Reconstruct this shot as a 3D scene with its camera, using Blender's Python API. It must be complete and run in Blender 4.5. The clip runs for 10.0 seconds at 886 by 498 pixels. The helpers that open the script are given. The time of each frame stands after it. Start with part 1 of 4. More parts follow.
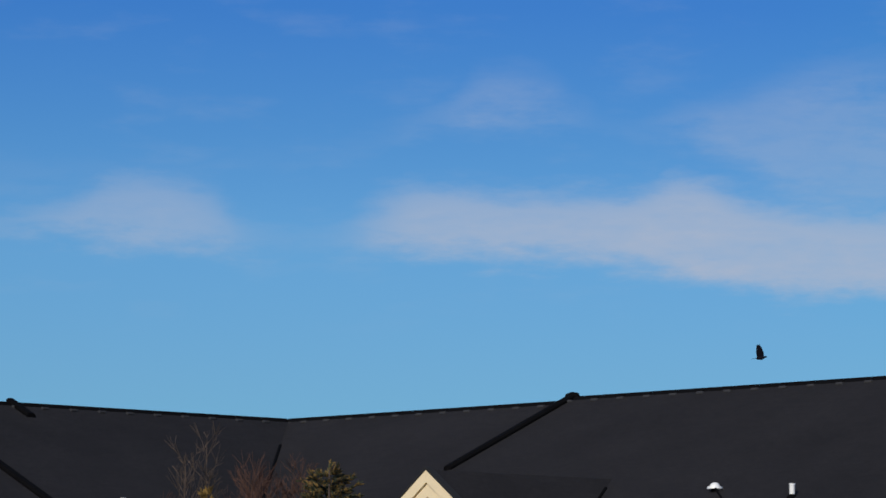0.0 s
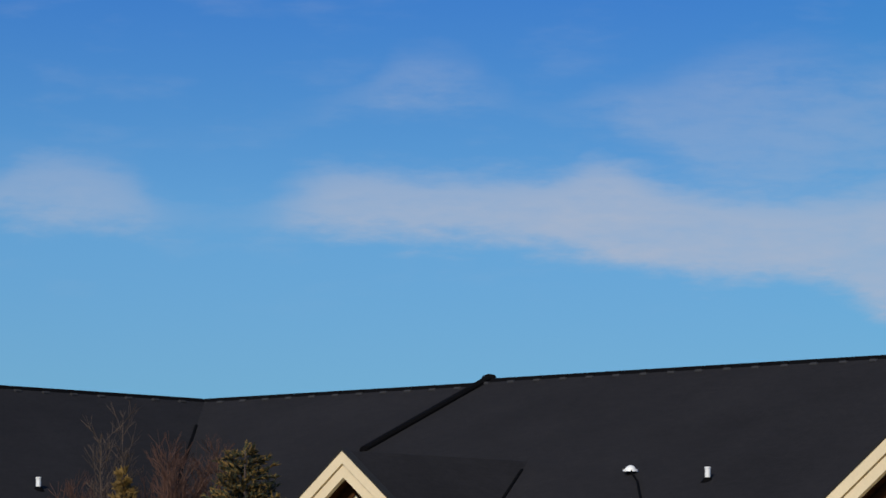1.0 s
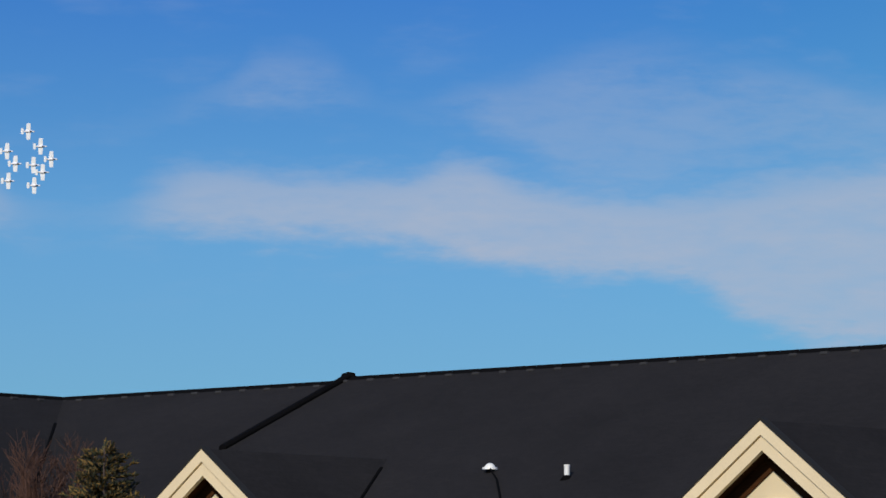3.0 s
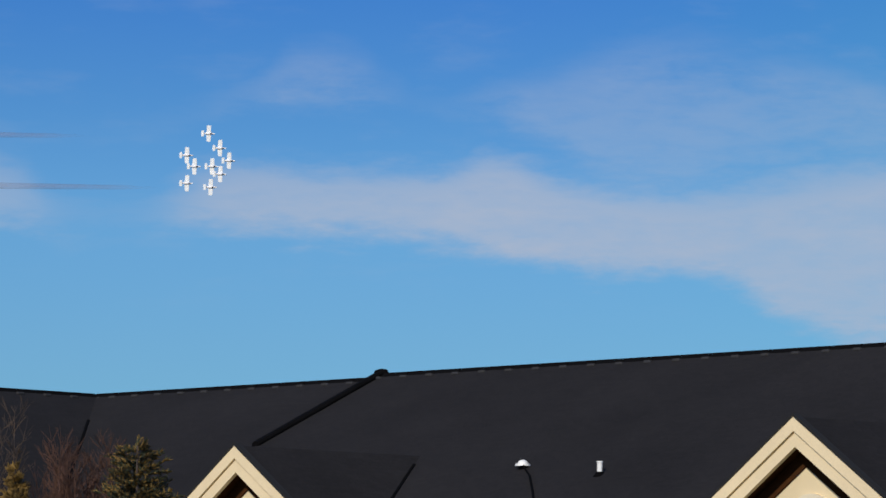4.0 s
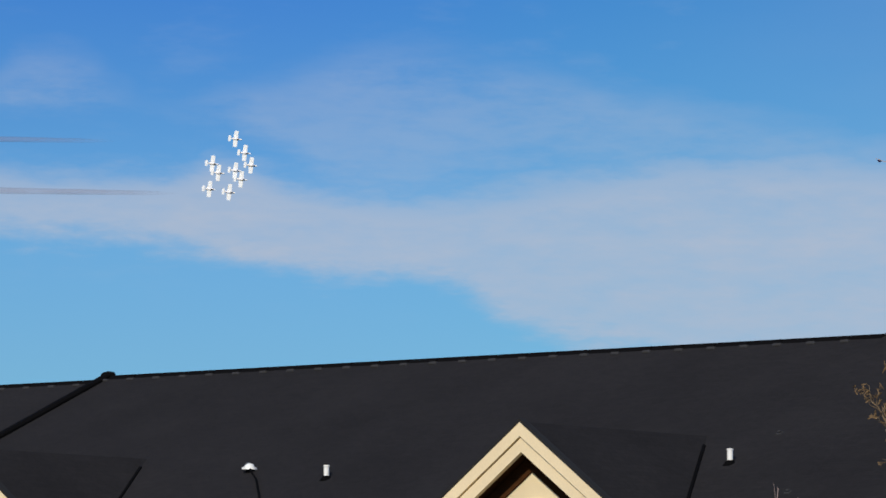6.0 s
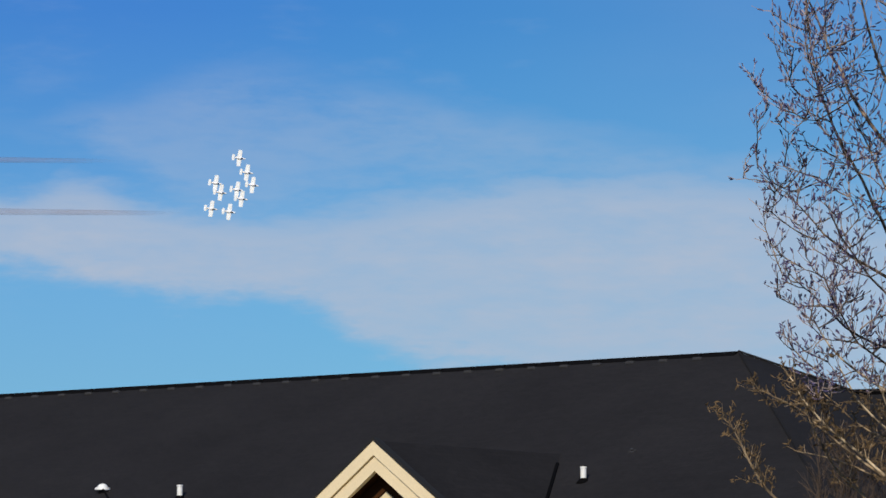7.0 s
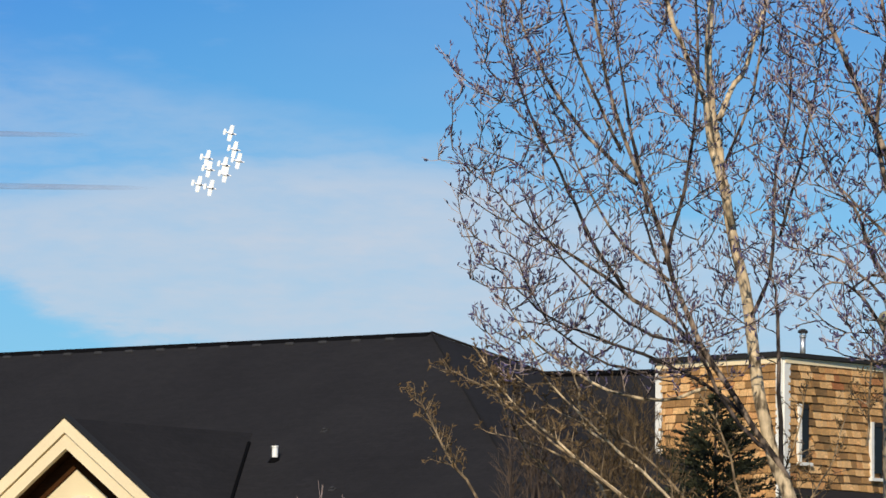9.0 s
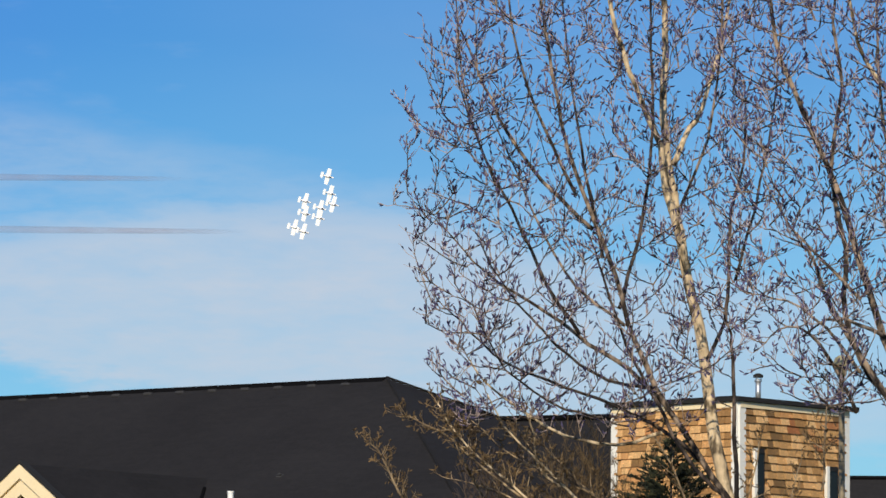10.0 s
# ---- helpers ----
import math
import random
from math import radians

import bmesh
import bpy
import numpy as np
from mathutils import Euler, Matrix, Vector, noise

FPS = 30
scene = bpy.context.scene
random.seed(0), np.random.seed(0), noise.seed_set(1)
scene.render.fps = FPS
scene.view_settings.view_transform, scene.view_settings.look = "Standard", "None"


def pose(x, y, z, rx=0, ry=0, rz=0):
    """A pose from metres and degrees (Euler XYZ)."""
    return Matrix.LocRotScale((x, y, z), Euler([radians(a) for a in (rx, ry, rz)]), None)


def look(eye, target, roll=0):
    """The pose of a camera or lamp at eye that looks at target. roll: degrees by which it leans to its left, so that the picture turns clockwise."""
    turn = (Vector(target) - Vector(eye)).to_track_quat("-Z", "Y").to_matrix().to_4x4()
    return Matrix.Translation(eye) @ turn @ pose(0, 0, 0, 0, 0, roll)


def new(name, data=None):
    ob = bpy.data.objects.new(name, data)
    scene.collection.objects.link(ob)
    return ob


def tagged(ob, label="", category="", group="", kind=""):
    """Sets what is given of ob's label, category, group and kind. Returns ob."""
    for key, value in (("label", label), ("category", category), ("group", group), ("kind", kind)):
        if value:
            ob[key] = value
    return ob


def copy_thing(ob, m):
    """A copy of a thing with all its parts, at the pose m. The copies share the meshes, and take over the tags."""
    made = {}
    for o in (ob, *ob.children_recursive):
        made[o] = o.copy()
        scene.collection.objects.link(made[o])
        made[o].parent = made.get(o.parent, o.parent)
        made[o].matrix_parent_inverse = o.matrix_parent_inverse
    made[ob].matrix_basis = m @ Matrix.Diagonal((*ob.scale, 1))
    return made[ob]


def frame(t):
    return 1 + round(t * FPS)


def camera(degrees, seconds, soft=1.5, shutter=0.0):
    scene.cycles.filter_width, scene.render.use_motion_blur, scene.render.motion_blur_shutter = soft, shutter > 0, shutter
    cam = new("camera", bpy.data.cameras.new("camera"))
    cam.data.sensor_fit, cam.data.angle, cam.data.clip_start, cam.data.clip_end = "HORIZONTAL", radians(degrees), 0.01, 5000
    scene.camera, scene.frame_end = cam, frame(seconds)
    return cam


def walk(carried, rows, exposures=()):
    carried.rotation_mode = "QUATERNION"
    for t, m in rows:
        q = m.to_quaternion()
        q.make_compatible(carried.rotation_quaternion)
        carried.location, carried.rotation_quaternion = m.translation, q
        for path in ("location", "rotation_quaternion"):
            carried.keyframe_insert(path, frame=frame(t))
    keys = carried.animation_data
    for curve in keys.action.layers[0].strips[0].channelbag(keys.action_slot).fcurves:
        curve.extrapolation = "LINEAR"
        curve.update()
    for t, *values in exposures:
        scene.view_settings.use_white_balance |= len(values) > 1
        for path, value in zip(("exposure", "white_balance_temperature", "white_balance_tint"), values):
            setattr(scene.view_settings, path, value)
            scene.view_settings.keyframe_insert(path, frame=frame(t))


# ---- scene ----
cam = camera(11.19, 10.0, soft=1.6)
EYE = Vector((0, 0, 1.7))


def view(yaw, pitch, roll):
    """Turn of a viewer at the eye: yaw to the right of +y, pitch up."""
    return pose(EYE.x, EYE.y, EYE.z, 90 + pitch, 0, -yaw) @ pose(0, 0, 0, 0, 0, roll)


# seconds, yaw, pitch, roll of the hand-held zoom shot
TURNS = [
    (0, -3.241, 5.73, 0.329), (0.1, -3.228, 5.617, 0.342), (0.2, -3.02, 5.426, 0.353), (0.3, -3.15, 5.277, 0.365),
    (0.4, -3.059, 5.329, 0.377), (0.5, -2.709, 5.254, 0.389), (0.6, -2.755, 5.408, 0.439), (0.7, -2.621, 5.392, 0.49),
    (0.8, -2.449, 5.362, 0.541), (1, -2.19, 5.503, 0.644), (1.5, -1.787, 5.76, 0.68), (2, -1.536, 5.883, 0.57),
    (2.5, -0.859, 6.044, 0.523), (2.6, -0.622, 5.949, 0.516), (2.7, -0.368, 5.583, 0.508), (3.8, -0.737, 5.44, 0.479),
    (4, -0.818, 5.449, 0.48), (4.5, -0.839, 5.529, 0.47), (5, 0.011, 5.205, 0.405), (5.2, 0.179, 5.26, 0.407),
    (5.3, 0.402, 5.194, 0.408), (5.5, 1.674, 5.218, 0.41), (5.6, 1.752, 5.155, 0.48), (5.7, 1.94, 5.271, 0.551),
    (6.8, 4.206, 5.718, 0.309), (7, 4.506, 5.786, 0.265), (7.2, 4.77, 5.836, 0.289), (7.5, 5.474, 5.913, 0.326),
    (7.8, 6.471, 5.903, 0.432), (8, 6.802, 5.796, 0.502), (8.2, 7.275, 5.894, 0.557), (8.3, 7.437, 5.803, 0.585),
    (8.5, 8.447, 5.66, 0.639), (8.6, 8.435, 5.638, 0.622), (8.7, 8.611, 5.558, 0.606), (8.8, 8.501, 5.506, 0.589),
    (9, 8.401, 5.553, 0.557), (9.1, 8.489, 5.519, 0.542), (9.2, 8.485, 5.648, 0.528), (9.3, 8.575, 5.839, 0.515),
    (9.4, 8.56, 6.065, 0.5), (9.5, 8.582, 6.292, 0.486), (9.6, 8.901, 6.305, 0.471), (9.7, 9.164, 6.468, 0.456),
    (9.8, 9.118, 6.457, 0.44), (9.9, 8.967, 6.352, 0.425), (10, 8.965, 6.127, 0.41),
]
walk(cam, [(t, view(a, b, c)) for t, a, b, c in TURNS],
     exposures=[(0.0, -0.03, 6500, 10), (3.5, -0.02, 6550, 10), (4.5, 0.05, 6600, 10), (6.0, 0.09, 6700, 9), (7.5, 0.12, 6800, 9),
                (7.8, 0.25, 6900, 8), (8.1, 0.42, 7000, 8), (8.8, 0.44, 7200, 8), (10.0, 0.40, 7200, 8)])


# ---------------------------------------------------------------- light
SUN_FROM = Vector((-0.30, -0.81, 0.50)).normalized()
sun_data = bpy.data.lights.new("sun", "SUN")
sun_data.energy, sun_data.angle, sun_data.color = 3.2, radians(0.53), (1.0, 0.93, 0.80)
sun = new("sun", sun_data)
sun.matrix_world = look(SUN_FROM * 60, (0, 0, 0))

world = bpy.data.worlds.new("sky")
scene.world = world
world.use_nodes = True
WN = world.node_tree


def wn(kind, **values):
    node = WN.nodes.new(kind)
    for key, value in values.items():
        node.inputs[int(key[1:])].default_value = value
    return node


def wmath(op, a, b=None, c=None, clamp=False):
    node = WN.nodes.new("ShaderNodeMath")
    node.operation, node.use_clamp = op, clamp
    for i, v in enumerate((a, b, c)):
        if v is None:
            continue
        if isinstance(v, (int, float)):
            node.inputs[i].default_value = v
        else:
            WN.links.new(v, node.inputs[i])
    return node.outputs[0]


def wsmooth(value, low, high):
    node = WN.nodes.new("ShaderNodeMapRange")
    node.interpolation_type = "SMOOTHSTEP"
    for i, v in enumerate((value, low, high)):
        if isinstance(v, (int, float)):
            node.inputs[i].default_value = v
        else:
            WN.links.new(v, node.inputs[i])
    return node.outputs[0]


def wramp(factor, stops):
    node = WN.nodes.new("ShaderNodeValToRGB")
    el = node.color_ramp.elements
    while len(el) < len(stops):
        el.new(0.5)
    for e, (p, c) in zip(el, stops):
        e.position, e.color = p, (*c, 1) if isinstance(c, tuple) else (c, c, c, 1)
    WN.links.new(factor, node.inputs[0])
    return node.outputs[0]


def profile(azimuth01, pairs):
    """Elevation in degrees as a curve over the azimuth; both stored as 0..1."""
    node = WN.nodes.new("ShaderNodeFloatCurve")
    curve = node.mapping.curves[0]
    pts = [((a + 30) / 70, e / 20) for a, e in pairs]
    curve.points[0].location, curve.points[1].location = pts[0], pts[-1]
    for p in pts[1:-1]:
        curve.points.new(*p)
    node.mapping.update()
    WN.links.new(azimuth01, node.inputs[1])
    return wmath("MULTIPLY", node.outputs[0], 20.0)


def build_sky():
    sky = WN.nodes.new("ShaderNodeTexSky")
    sky.sky_type, sky.sun_disc = "NISHITA", False
    sky.sun_elevation, sky.sun_rotation = math.asin(SUN_FROM.z), math.atan2(SUN_FROM.x, SUN_FROM.y)
    sky.dust_density, sky.ozone_density, sky.air_density = 0.2, 6.0, 1.0
    coord = WN.nodes.new("ShaderNodeTexCoord")
    sep = WN.nodes.new("ShaderNodeSeparateXYZ")
    WN.links.new(coord.outputs["Generated"], sep.inputs[0])
    az0 = wmath("MULTIPLY", wmath("ARCTAN2", sep.outputs[0], sep.outputs[1]), 57.2958)
    el0 = wmath("MULTIPLY", wmath("ARCSINE", sep.outputs[2]), 57.2958)
    # cloud space: degrees spread out 2.27 times about the view's middle
    az = wmath("MULTIPLY", az0, 2.2727)
    el = wmath("ADD", wmath("MULTIPLY", wmath("SUBTRACT", el0, 5.523), 2.2727), 8.302)
    # deep winter blue: the sky's own light, more saturated with height
    tint = wramp(wmath("DIVIDE", el0, 90.0, clamp=True), [
        (0.0, (0.30, 0.60, 0.80)), (0.0452, (0.365, 0.592, 0.785)), (0.0648, (0.36, 0.60, 0.80)), (0.0802, (0.270, 0.515, 0.765)),
        (0.0978, (0.19, 0.432, 0.765)), (0.16, (0.20, 0.45, 0.85)), (0.35, (0.5, 0.8, 1.0)), (1.0, (0.8, 0.95, 1.0))])
    blue = WN.nodes.new("ShaderNodeMix")
    blue.data_type, blue.blend_type = "RGBA", "MULTIPLY"
    blue.inputs[0].default_value = 1.0
    WN.links.new(sky.outputs[0], blue.inputs[6])
    paler = WN.nodes.new("ShaderNodeMix")
    paler.data_type = "RGBA"
    WN.links.new(wsmooth(az, 0.0, 14.0), paler.inputs[0])
    WN.links.new(tint, paler.inputs[6])
    milky = wramp(wmath("DIVIDE", el0, 90.0, clamp=True), [
        (0.0, (0.29, 0.60, 0.79)), (0.0452, (0.36, 0.61, 0.785)), (0.0648, (0.325, 0.61, 0.78)), (0.0802, (0.262, 0.55, 0.75)),
        (0.0978, (0.195, 0.485, 0.735)), (0.16, (0.20, 0.47, 0.83)), (0.35, (0.5, 0.8, 1.0)), (1.0, (0.8, 0.95, 1.0))])
    WN.links.new(milky, paler.inputs[7])
    WN.links.new(paler.outputs[2], blue.inputs[7])

    # drifting cloud texture, stretched along the horizon
    comb = WN.nodes.new("ShaderNodeCombineXYZ")
    WN.links.new(wmath("MULTIPLY", az, 0.30), comb.inputs[0])
    WN.links.new(el, comb.inputs[1])

    def cloud_noise(scale, detail, rough, shift):
        node = WN.nodes.new("ShaderNodeTexNoise")
        node.inputs["Scale"].default_value, node.inputs["Detail"].default_value = scale, detail
        node.inputs["Roughness"].default_value = rough
        off = WN.nodes.new("ShaderNodeVectorMath")
        off.inputs[1].default_value = (shift, shift * 0.7, 0)
        WN.links.new(comb.outputs[0], off.inputs[0])
        WN.links.new(off.outputs[0], node.inputs["Vector"])
        return node.outputs[0]

    big, fine, veil = cloud_noise(0.9, 5, 0.55, 3.1), cloud_noise(2.6, 6, 0.6, 11.7), cloud_noise(0.45, 4, 0.5, 7.3)
    wob = wmath("ADD", wmath("MULTIPLY", wmath("SUBTRACT", big, 0.5), 1.7),
                wmath("MULTIPLY", wmath("SUBTRACT", fine, 0.5), 0.95))
    e2 = wmath("ADD", el, wob)
    a01 = wmath("DIVIDE", wmath("ADD", az, 30.0), 70.0)
    top = profile(a01, [(-30, 9.0), (-20.5, 9.5), (-18, 10.2), (-16.2, 10.9), (-14.2, 10.4), (-12.5, 9.15), (-10.6, 9.3),
                        (-9.4, 10.1), (-7.5, 10.6), (-5.2, 10.4), (-1.6, 10.5), (-0.4, 10.85), (1.2, 10.35), (3.3, 10.0),
                        (5.8, 9.9), (8.0, 10.2), (10, 10.6), (13.4, 11.0), (19.3, 10.8), (24, 9.6), (40, 8.5)])
    base = profile(a01, [(-30, 8.6), (-20.5, 9.2), (-16.2, 8.9), (-12.5, 8.75), (-10.6, 8.85), (-7.4, 8.6), (-3.2, 8.35),
                         (-0.8, 8.05), (2.5, 7.5), (6.4, 7.2), (7.6, 6.5), (9.0, 5.9), (11.5, 5.6), (14, 4.6), (24, 4.0), (40, 4.0)])
    band = wmath("MULTIPLY", wsmooth(e2, wmath("SUBTRACT", base, 0.50), wmath("ADD", base, 0.60)),
                 wmath("SUBTRACT", 1.0, wsmooth(e2, wmath("SUBTRACT", top, 0.85), wmath("ADD", top, 0.55))))
    thick = wramp(a01, [(0.0, 0.6), (0.17, 0.54), (0.22, 0.54), (0.262, 0.30), (0.285, 0.34), (0.31, 0.78), (0.42, 0.92), (0.55, 0.82), (0.70, 0.9), (0.82, 0.7), (1.0, 0.3)])
    patch = wmath("ADD", 0.60, wmath("MULTIPLY", wmath("SUBTRACT", wmath("ADD", wmath("MULTIPLY", big, 0.6), wmath("MULTIPLY", fine, 0.4)), 0.3), 1.1), clamp=True)
    dens = wmath("MULTIPLY", wmath("MULTIPLY", band, thick), patch)
    # thin high veil above the band
    vtop = profile(a01, [(-30, 11.5), (-11, 11.6), (-7.5, 13.0), (-5.5, 13.9), (-3.4, 13.0), (-2.0, 12.3), (-0.6, 12.8), (2, 13.4), (5, 14.4), (8.3, 13.8), (13, 12.9), (20, 12), (40, 11)])
    vbase = profile(a01, [(-30, 11.5), (-11, 11.4), (-7.5, 12.4), (-5.5, 12.3), (-3.4, 12.6), (-2.0, 12.2), (-0.6, 12.2), (2, 10.6), (5, 9.7), (8.3, 10.2), (13, 10.4), (20, 10), (40, 10)])
    vband = wmath("MULTIPLY", wsmooth(e2, wmath("SUBTRACT", vbase, 0.7), wmath("ADD", vbase, 0.7)),
                  wmath("SUBTRACT", 1.0, wsmooth(e2, wmath("SUBTRACT", vtop, 0.9), wmath("ADD", vtop, 0.5))))
    vdens = wmath("MULTIPLY", wmath("MULTIPLY", vband, 0.32), wsmooth(wmath("ADD", wmath("MULTIPLY", veil, 0.6), wmath("MULTIPLY", fine, 0.4)), 0.22, 0.66))
    # a thin milky sheet that thickens away from the deep blue side
    sheet = wmath("MULTIPLY", wsmooth(az, 9.0, 22.0), wmath("ADD", 0.02, wmath("MULTIPLY", veil, 0.14)))
    wisp = wmath("MULTIPLY", wsmooth(big, 0.50, 0.78), wmath("MULTIPLY", wsmooth(el, 5.5, 8.5), 0.10))
    low = wmath("MULTIPLY", wmath("MAXIMUM", wisp, sheet), wmath("SUBTRACT", 1.0, wsmooth(el, 16.0, 24.0)))
    total = wmath("MAXIMUM", wmath("MAXIMUM", dens, vdens), low, clamp=True)
    high = wmath("MULTIPLY", total, wmath("SUBTRACT", 1.0, wsmooth(el, 20.0, 30.0)))
    cloud = WN.nodes.new("ShaderNodeMix")
    cloud.data_type = "RGBA"
    WN.links.new(high, cloud.inputs[0])
    WN.links.new(blue.outputs[2], cloud.inputs[6])
    cloud.inputs[7].default_value = (4.05, 4.70, 6.0, 1)
    back = WN.nodes["Background"]
    back.inputs[1].default_value = 0.1
    WN.links.new(cloud.outputs[2], back.inputs[0])


build_sky()


# ---------------------------------------------------------------- materials
def material(name, base, rough=0.8, metal=0.0, grain=0.12, scale=40.0, stain=0.25, stain_scale=1.2, bump=0.15, stretch=(1, 1, 1)):
    """A surface with fine grain, broad stains and relief, in real-world size."""
    m = bpy.data.materials.new(name)
    m.use_nodes = True
    t = m.node_tree
    b = t.nodes["Principled BSDF"]
    b.inputs["Roughness"].default_value, b.inputs["Metallic"].default_value = rough, metal
    co = t.nodes.new("ShaderNodeTexCoord")
    mp = t.nodes.new("ShaderNodeMapping")
    mp.inputs["Scale"].default_value = stretch
    t.links.new(co.outputs["Object"], mp.inputs[0])
    n1, n2 = t.nodes.new("ShaderNodeTexNoise"), t.nodes.new("ShaderNodeTexNoise")
    n1.inputs["Scale"].default_value, n1.inputs["Detail"].default_value = scale, 6
    n2.inputs["Scale"].default_value, n2.inputs["Detail"].default_value = stain_scale, 5
    t.links.new(mp.outputs[0], n1.inputs["Vector"])
    t.links.new(mp.outputs[0], n2.inputs["Vector"])

    def rng(sock, amount):
        r = t.nodes.new("ShaderNodeMapRange")
        r.inputs[1].default_value, r.inputs[2].default_value = 0.25, 0.75
        r.inputs[3].default_value, r.inputs[4].default_value = 1 - amount, 1 + amount
        t.links.new(sock, r.inputs[0])
        return r.outputs[0]

    mul = t.nodes.new("ShaderNodeMath")
    mul.operation = "MULTIPLY"
    t.links.new(rng(n1.outputs[0], grain), mul.inputs[0])
    t.links.new(rng(n2.outputs[0], stain), mul.inputs[1])
    sc = t.nodes.new("ShaderNodeVectorMath")
    sc.operation = "SCALE"
    sc.inputs[0].default_value = base
    t.links.new(mul.outputs[0], sc.inputs["Scale"])
    t.links.new(sc.outputs[0], b.inputs["Base Color"])
    if bump:
        bp = t.nodes.new("ShaderNodeBump")
        bp.inputs["Strength"].default_value, bp.inputs["Distance"].default_value = bump, 0.02
        t.links.new(n1.outputs[0], bp.inputs["Height"])
        t.links.new(bp.outputs[0], b.inputs["Normal"])
    return m


def shingle_material(name, base):
    """Asphalt shingles: courses 0.14 m apart, tabs of slightly different grey."""
    m = material(name, base, rough=0.95, grain=0.13, scale=9.0, stain=0.16, stain_scale=0.35, bump=0.0)
    t = m.node_tree
    b = t.nodes["Principled BSDF"]
    co = t.nodes.new("ShaderNodeTexCoord")
    br = t.nodes.new("ShaderNodeTexBrick")
    br.inputs["Scale"].default_value = 1.0
    br.inputs["Brick Width"].default_value, br.inputs["Row Height"].default_value = 0.33, 0.14
    br.inputs["Mortar Size"].default_value = 0.006
    br.inputs["Color1"].default_value, br.inputs["Color2"].default_value = (0.93, 0.93, 0.94, 1), (1.07, 1.065, 1.06, 1)
    br.inputs["Mortar"].default_value = (0.78, 0.78, 0.78, 1)
    t.links.new(co.outputs["UV"], br.inputs["Vector"])
    mix = t.nodes.new("ShaderNodeMix")
    mix.data_type, mix.blend_type = "RGBA", "MULTIPLY"
    mix.inputs[0].default_value = 1.0
    old = b.inputs["Base Color"].links[0].from_socket
    t.links.new(old, mix.inputs[6])
    t.links.new(br.outputs[0], mix.inputs[7])
    t.links.new(mix.outputs[2], b.inputs["Base Color"])
    bp = t.nodes.new("ShaderNodeBump")
    bp.inputs["Strength"].default_value, bp.inputs["Distance"].default_value = 0.4, 0.006
    t.links.new(br.outputs[1], bp.inputs["Height"])
    bp.invert = True
    t.links.new(bp.outputs[0], b.inputs["Normal"])
    b.inputs["Specular IOR Level"].default_value = 0.12
    return m


SHINGLE = shingle_material("charcoal_shingle", (0.0215, 0.0199, 0.0207))
RIDGE = material("ridge_cap", (0.0045, 0.0042, 0.0046), 0.95, grain=0.2, scale=12, stain=0.2)
PLUG = material("grey_plug", (0.028, 0.027, 0.029), 0.9, grain=0.2, scale=12, stain=0.2)
TAR = material("black_flashing", (0.0035, 0.0033, 0.0036), 0.95, grain=0.15, scale=10, stain=0.2)
CREAM = material("cream_trim_paint", (0.84, 0.68, 0.43), 0.6, grain=0.05, scale=25, stain=0.07, stain_scale=0.8, bump=0.05)
STUCCO = material("cream_stucco", (0.78, 0.64, 0.41), 0.9, grain=0.10, scale=60, stain=0.08, stain_scale=0.9, bump=0.3)
RING = material("pale_moulding", (0.78, 0.68, 0.50), 0.6, grain=0.05, scale=25, stain=0.06, bump=0.05)
# brown wood, its colour darkened by the shade under the gable eaves
SHADED_WOOD = material("shade_darkened_wood", (0.055, 0.022, 0.008), 0.95, grain=0.25, scale=6, stain=0.2, stretch=(1, 12, 12))
for dull in (RIDGE, TAR, SHADED_WOOD):
    dull.node_tree.nodes["Principled BSDF"].inputs["Specular IOR Level"].default_value = 0.06
PVC = material("white_pvc", (0.85, 0.84, 0.80), 0.45, grain=0.03, scale=30, stain=0.08, stain_scale=3, bump=0.02)
ZINC = material("galvanised_metal", (0.62, 0.62, 0.60), 0.38, 0.8, grain=0.08, scale=18, stain=0.15, stain_scale=3)
SHAKE = material("cedar_shake", (0.60, 0.335, 0.135), 0.85, grain=0.4, scale=5, stain=0.18, stain_scale=0.8, stretch=(6, 6, 1), bump=0.5)


def vary_shakes():
    """Each shake takes its own tone of weathered cedar, from honey to red-brown."""
    t = SHAKE.node_tree
    b = t.nodes["Principled BSDF"]
    info, ramp, mix = t.nodes.new("ShaderNodeObjectInfo"), t.nodes.new("ShaderNodeValToRGB"), t.nodes.new("ShaderNodeMix")
    tones = ((0.0, (0.30, 0.29, 0.26)), (0.25, (0.58, 0.53, 0.45)), (0.5, (0.88, 0.86, 0.80)), (0.75, (1.25, 1.34, 1.5)), (0.86, (1.1, 1.05, 1.0)), (1.0, (0.55, 0.34, 0.28)))
    while len(ramp.color_ramp.elements) < len(tones):
        ramp.color_ramp.elements.new(0.5)
    for e, (p, c) in zip(ramp.color_ramp.elements, tones):
        e.position, e.color = p, (*c, 1)
    mix.data_type, mix.blend_type = "RGBA", "MULTIPLY"
    mix.inputs[0].default_value = 1.0
    t.links.new(info.outputs["Random"], ramp.inputs[0])
    t.links.new(b.inputs["Base Color"].links[0].from_socket, mix.inputs[6])
    t.links.new(ramp.outputs[0], mix.inputs[7])
    t.links.new(mix.outputs[2], b.inputs["Base Color"])


